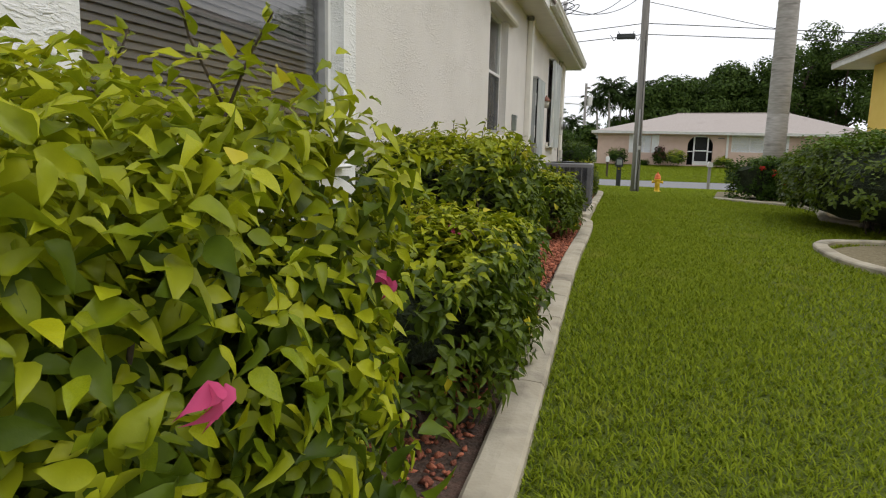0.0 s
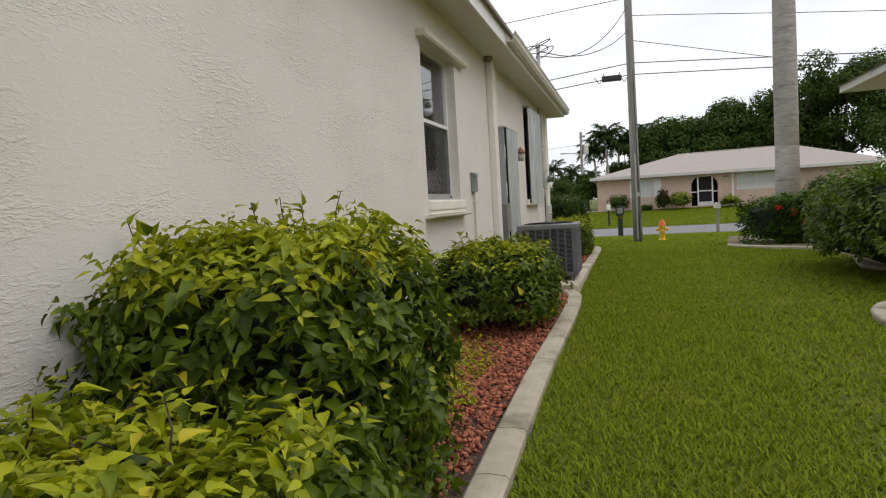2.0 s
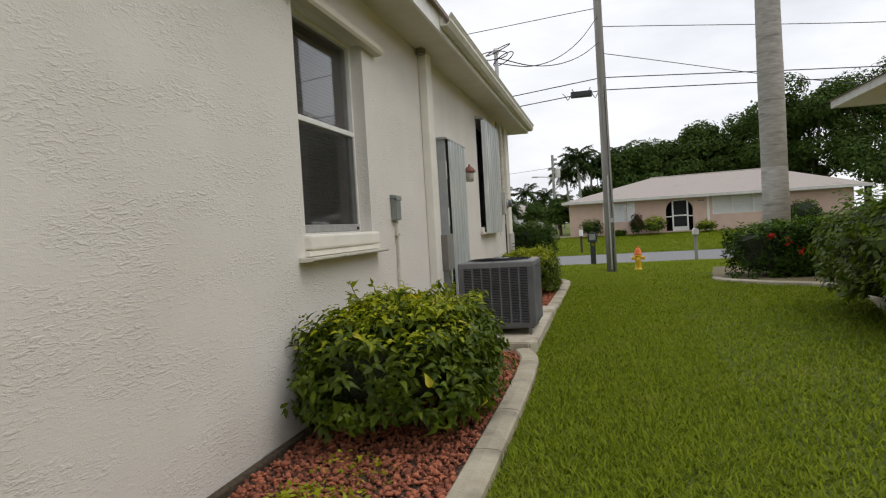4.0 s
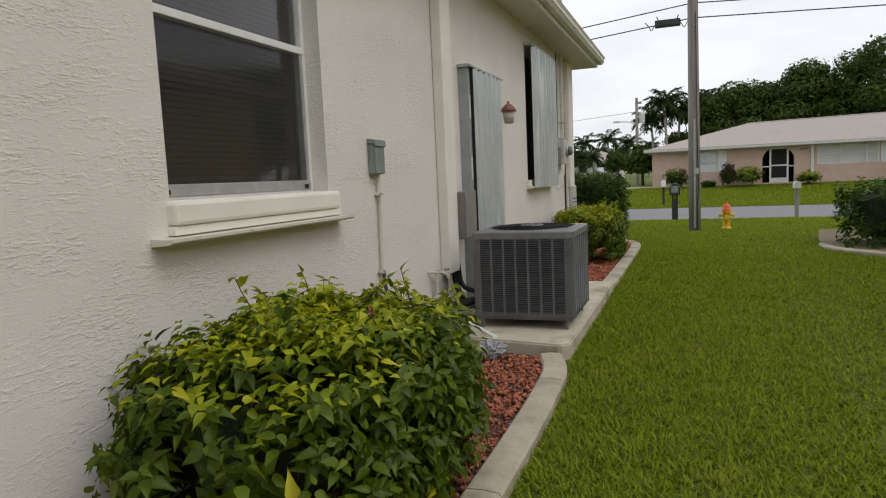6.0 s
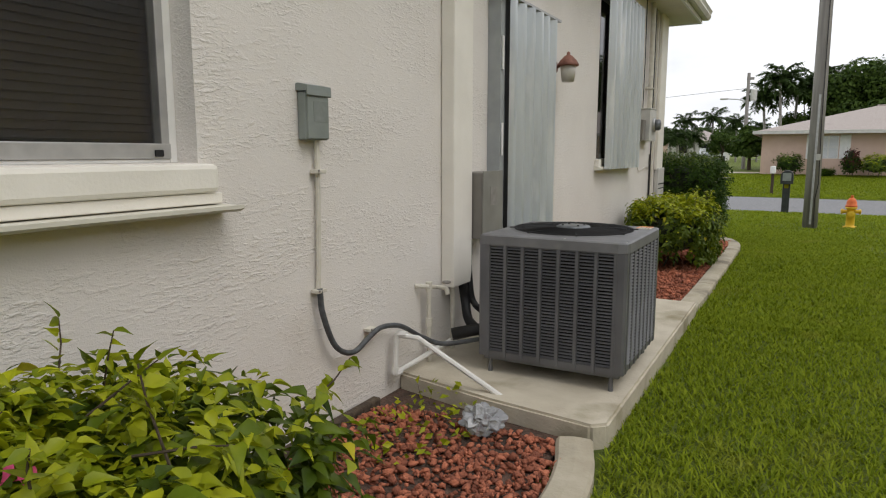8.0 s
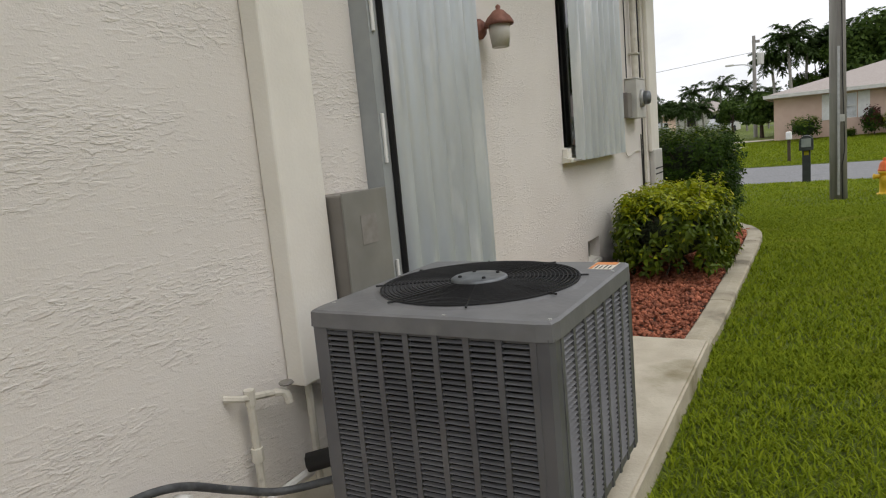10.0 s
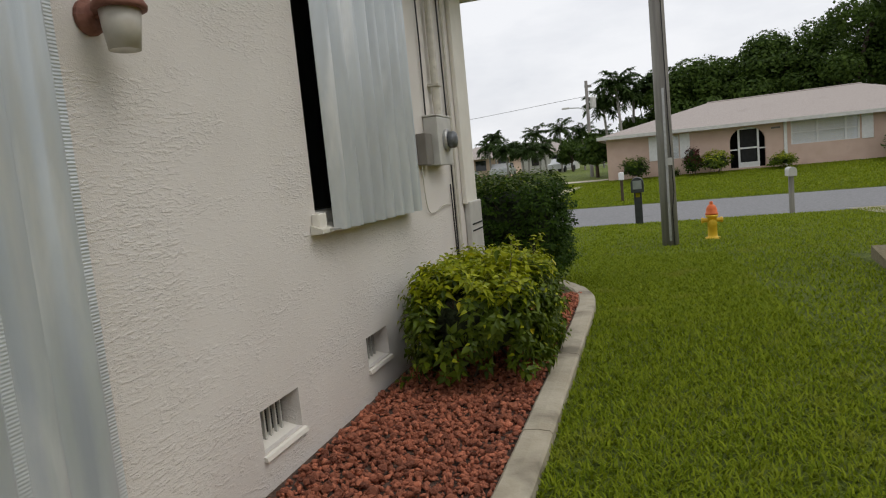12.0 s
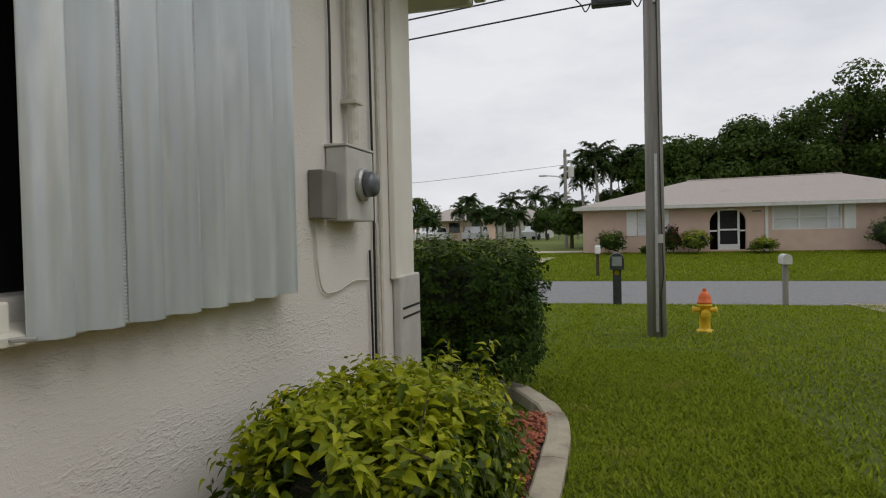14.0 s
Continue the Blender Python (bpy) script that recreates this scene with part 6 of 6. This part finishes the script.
for k, (x, y, rz, lb) in enumerate(((-14.5, 70, 80, "distant white pickup truck parked on the lawn"), (-11.2, 73, 90, "distant white car parked on the roadside"), (-7.0, 84, 75, "distant white car on the side street"))):
    car = thing("parked_car", lb, "car", "parked cars", at=(x, y, 0.32), rz=rz)
    bm = prism(bmesh.new(), [(-2.1, 0.35), (-2.1, 0.85), (-1.2, 0.95), (-0.7, 1.42), (0.9, 1.42), (1.35, 0.95), (2.1, 0.8), (2.1, 0.35)], -0.85, 0.85)
    part("body", bm, M_CARS, car)
    part("window", prism(bmesh.new(), [(-1.0, 0.97), (-0.62, 1.36), (0.85, 1.36), (1.15, 0.97)], -0.857, 0.857), M_GLASS, car)
    for sx in (-1.3, 1.3):
        for sy in (-0.8, 0.8):
            wh = part("wheel", lathe(bmesh.new(), [(0.33, -0.1), (0.33, 0.1), (0.2, 0.11)], 14), M_WIRE, car)
            wh.matrix_basis = pose(sx, sy, 0.3, 90, 0, 0)

# ---- red lava rock, joined and single ----


def rock_mesh(seed):
    bm = bmesh.new()
    bmesh.ops.create_icosphere(bm, subdivisions=1, radius=1.0)
    for v in bm.verts:
        q = v.co.normalized()
        v.co = q * (0.8 + 0.55 * noise.noise(q * 1.7 + Vector((seed * 3.1, seed, 0)))) * 1.0
        v.co.z *= 0.65
    return bm


def rock_arrays(rng, pts, sizes):
    bm = rock_mesh(3)
    base = np.array([v.co[:] for v in bm.verts])
    faces = np.array([[v.index for v in f.verts] for f in bm.faces])
    bm.free()
    n = len(pts)
    a = rng.uniform(0, 6.283, n)
    c, s = np.cos(a), np.sin(a)
    jit = base[None] * rng.uniform(0.5, 1.5, (n, 1, 3)) * rng.uniform(0.7, 1.3, (n, len(base), 1))
    x = jit[..., 0] * c[:, None] - jit[..., 1] * s[:, None]
    y = jit[..., 0] * s[:, None] + jit[..., 1] * c[:, None]
    v = np.stack([x, y, jit[..., 2]], -1) * sizes[:, None, None] + pts[:, None]
    f = faces[None] + (np.arange(n) * len(base))[:, None, None]
    return v.reshape(-1, 3), f.reshape(-1, 3)


rng = np.random.default_rng(77)
for x0, x1, y0, y1, n in ((0.06, 1.04, 5.9, 11.1, 10500), (0.04, 0.95, 13.82, 18.2, 10500), (0.3, 1.08, 2.4, 5.9, 1800)):
    pts = np.stack([rng.uniform(x0, x1, n), rng.uniform(y0, y1, n), rng.uniform(0.018, 0.042, n)], -1)
    v, f = rock_arrays(rng, pts, rng.uniform(0.009, 0.024, n))
    tagged(link("lava_rock_mulch", mesh_np("lava_rock_mulch", v, f, False), None, M_ROCKS, "reddish brown lava rock mulch filling the bed", "stuff"), category="rock mulch")
bed = thing("loose_lava_rocks", "larger loose red lava rocks on the mulch bed", "rock mulch")
kinds = []
for k in range(6):
    bm = rock_mesh(k + 1)
    me = bpy.data.meshes.new("rock")
    bm.to_mesh(me)
    bm.free()
    me.materials.append(M_ROCK)
    kinds.append(me)
for k in range(240):
    o = new("rock", kinds[k % 6])
    o.parent = bed
    s = rng.uniform(0.018, 0.032)
    o.matrix_basis = pose(rng.uniform(0.05, 0.93), rng.uniform(13.85, 15.6), 0.045 + s * 0.2, rng.uniform(0, 40), rng.uniform(0, 40), rng.uniform(0, 360)) @ Matrix.Scale(s, 4)

# dark drip-line edging board at the wall foot
tagged(part("wall_foot_edging", boxm(0.004, 0.05, 5.9, 11.1, 0.0, 0.06, 0.01), M_TWIG, None, "dark weathered edging at the wall foot"), category="edging", kind="structure")

# ---- grass blades ----
BLADE = np.array([(0, 0.5, 0), (0.5, 0.42, 0.10), (1.0, 0, 0.02), (0.5, -0.42, 0.10), (0, -0.5, 0)])


def grass(rng, n, xr, yr, length, width):
    x, y = rng.uniform(*xr, n), rng.uniform(*yr, n)
    keep = x > np.interp(y, [0, 3.2, 5.5, 7.4, 9.4, 10.2, 10.8, 11.12, 11.2, 13.8, 14.6, 17.3, 17.9, 18.35, 18.75, 19.1, 19.4, 19.5], [1.31, 1.29, 1.235, 1.20, 1.205, 1.195, 1.165, 1.12, 1.115, 1.11, 1.115, 1.12, 1.09, 1.0, 0.83, 0.62, 0.3, -9]) + 0.004
    for cx, cy, rr in ((4.83, 8.8, 1.25),):
        keep &= (x - cx) ** 2 + (y - cy) ** 2 > rr ** 2
    keep &= ~((x > np.interp(y, [12, 13, 14, 15.1, 15.9, 16.45, 17.1, 18.0, 18.9, 21], [4.9, 4.6, 4.8, 4.98, 4.75, 4.1, 3.68, 3.62, 3.85, 3.9])) & (y > 12) & (y < 21))
    x, y = x[keep], y[keep]
    z = np.interp(y, [-60, 17, 23.3, 28.6, 35.2, 43, 60], [0, 0, -0.26, -0.36, -0.36, 0.25, 0.3])
    p = np.stack([x, y, z - 0.004], -1)
    k = len(p)
    a = rng.uniform(0, 6.283, k)
    lean = rng.uniform(0.25, 1.25, k)
    d = unit(np.stack([np.cos(a) * lean, np.sin(a) * lean, np.ones(k)], -1))
    side = unit(np.stack([-np.sin(a), np.cos(a), np.zeros(k)], -1))
    out = np.stack([np.cos(a), np.sin(a), np.zeros(k)], -1)
    L = (length * rng.uniform(0.5, 1.25, k))[:, None]
    w = (width * rng.uniform(0.7, 1.3, k))[:, None]
    v = np.stack([p - side * w * 0.5, p + side * w * 0.5, p + d * L * 0.55 + side * w * 0.45, p + d * L * 0.55 - side * w * 0.45, p + d * L * 0.8 + out * L * 0.3], 1)
    f = np.array([(0, 1, 2), (0, 2, 3), (3, 2, 4)])[None] + (np.arange(k) * 5)[:, None, None]
    return v.reshape(-1, 3), f.reshape(-1, 3)


rng = np.random.default_rng(99)
for n, xr, yr, L, w in ((110000, (1.08, 2.6), (2.5, 14.0), 0.048, 0.0065), (75000, (0.85, 2.6), (13.5, 22.0), 0.052, 0.008), (90000, (2.6, 4.9), (3.0, 17.0), 0.05, 0.009), (65000, (0.6, 7.0), (17.0, 28.5), 0.06, 0.013), (20000, (4.9, 7.2), (1.0, 12.5), 0.05, 0.012), (42000, (-5.0, 0.95), (18.4, 28.5), 0.06, 0.014), (110000, (-5.0, 13.5), (35.25, 42.9), 0.07, 0.022)):
    v, f = grass(rng, n, xr, yr, L, w)
    tagged(link("lawn_grass", mesh_np("lawn_grass", v, f), None, M_BLADE, "short green lawn grass blades", "stuff"), category="grass")
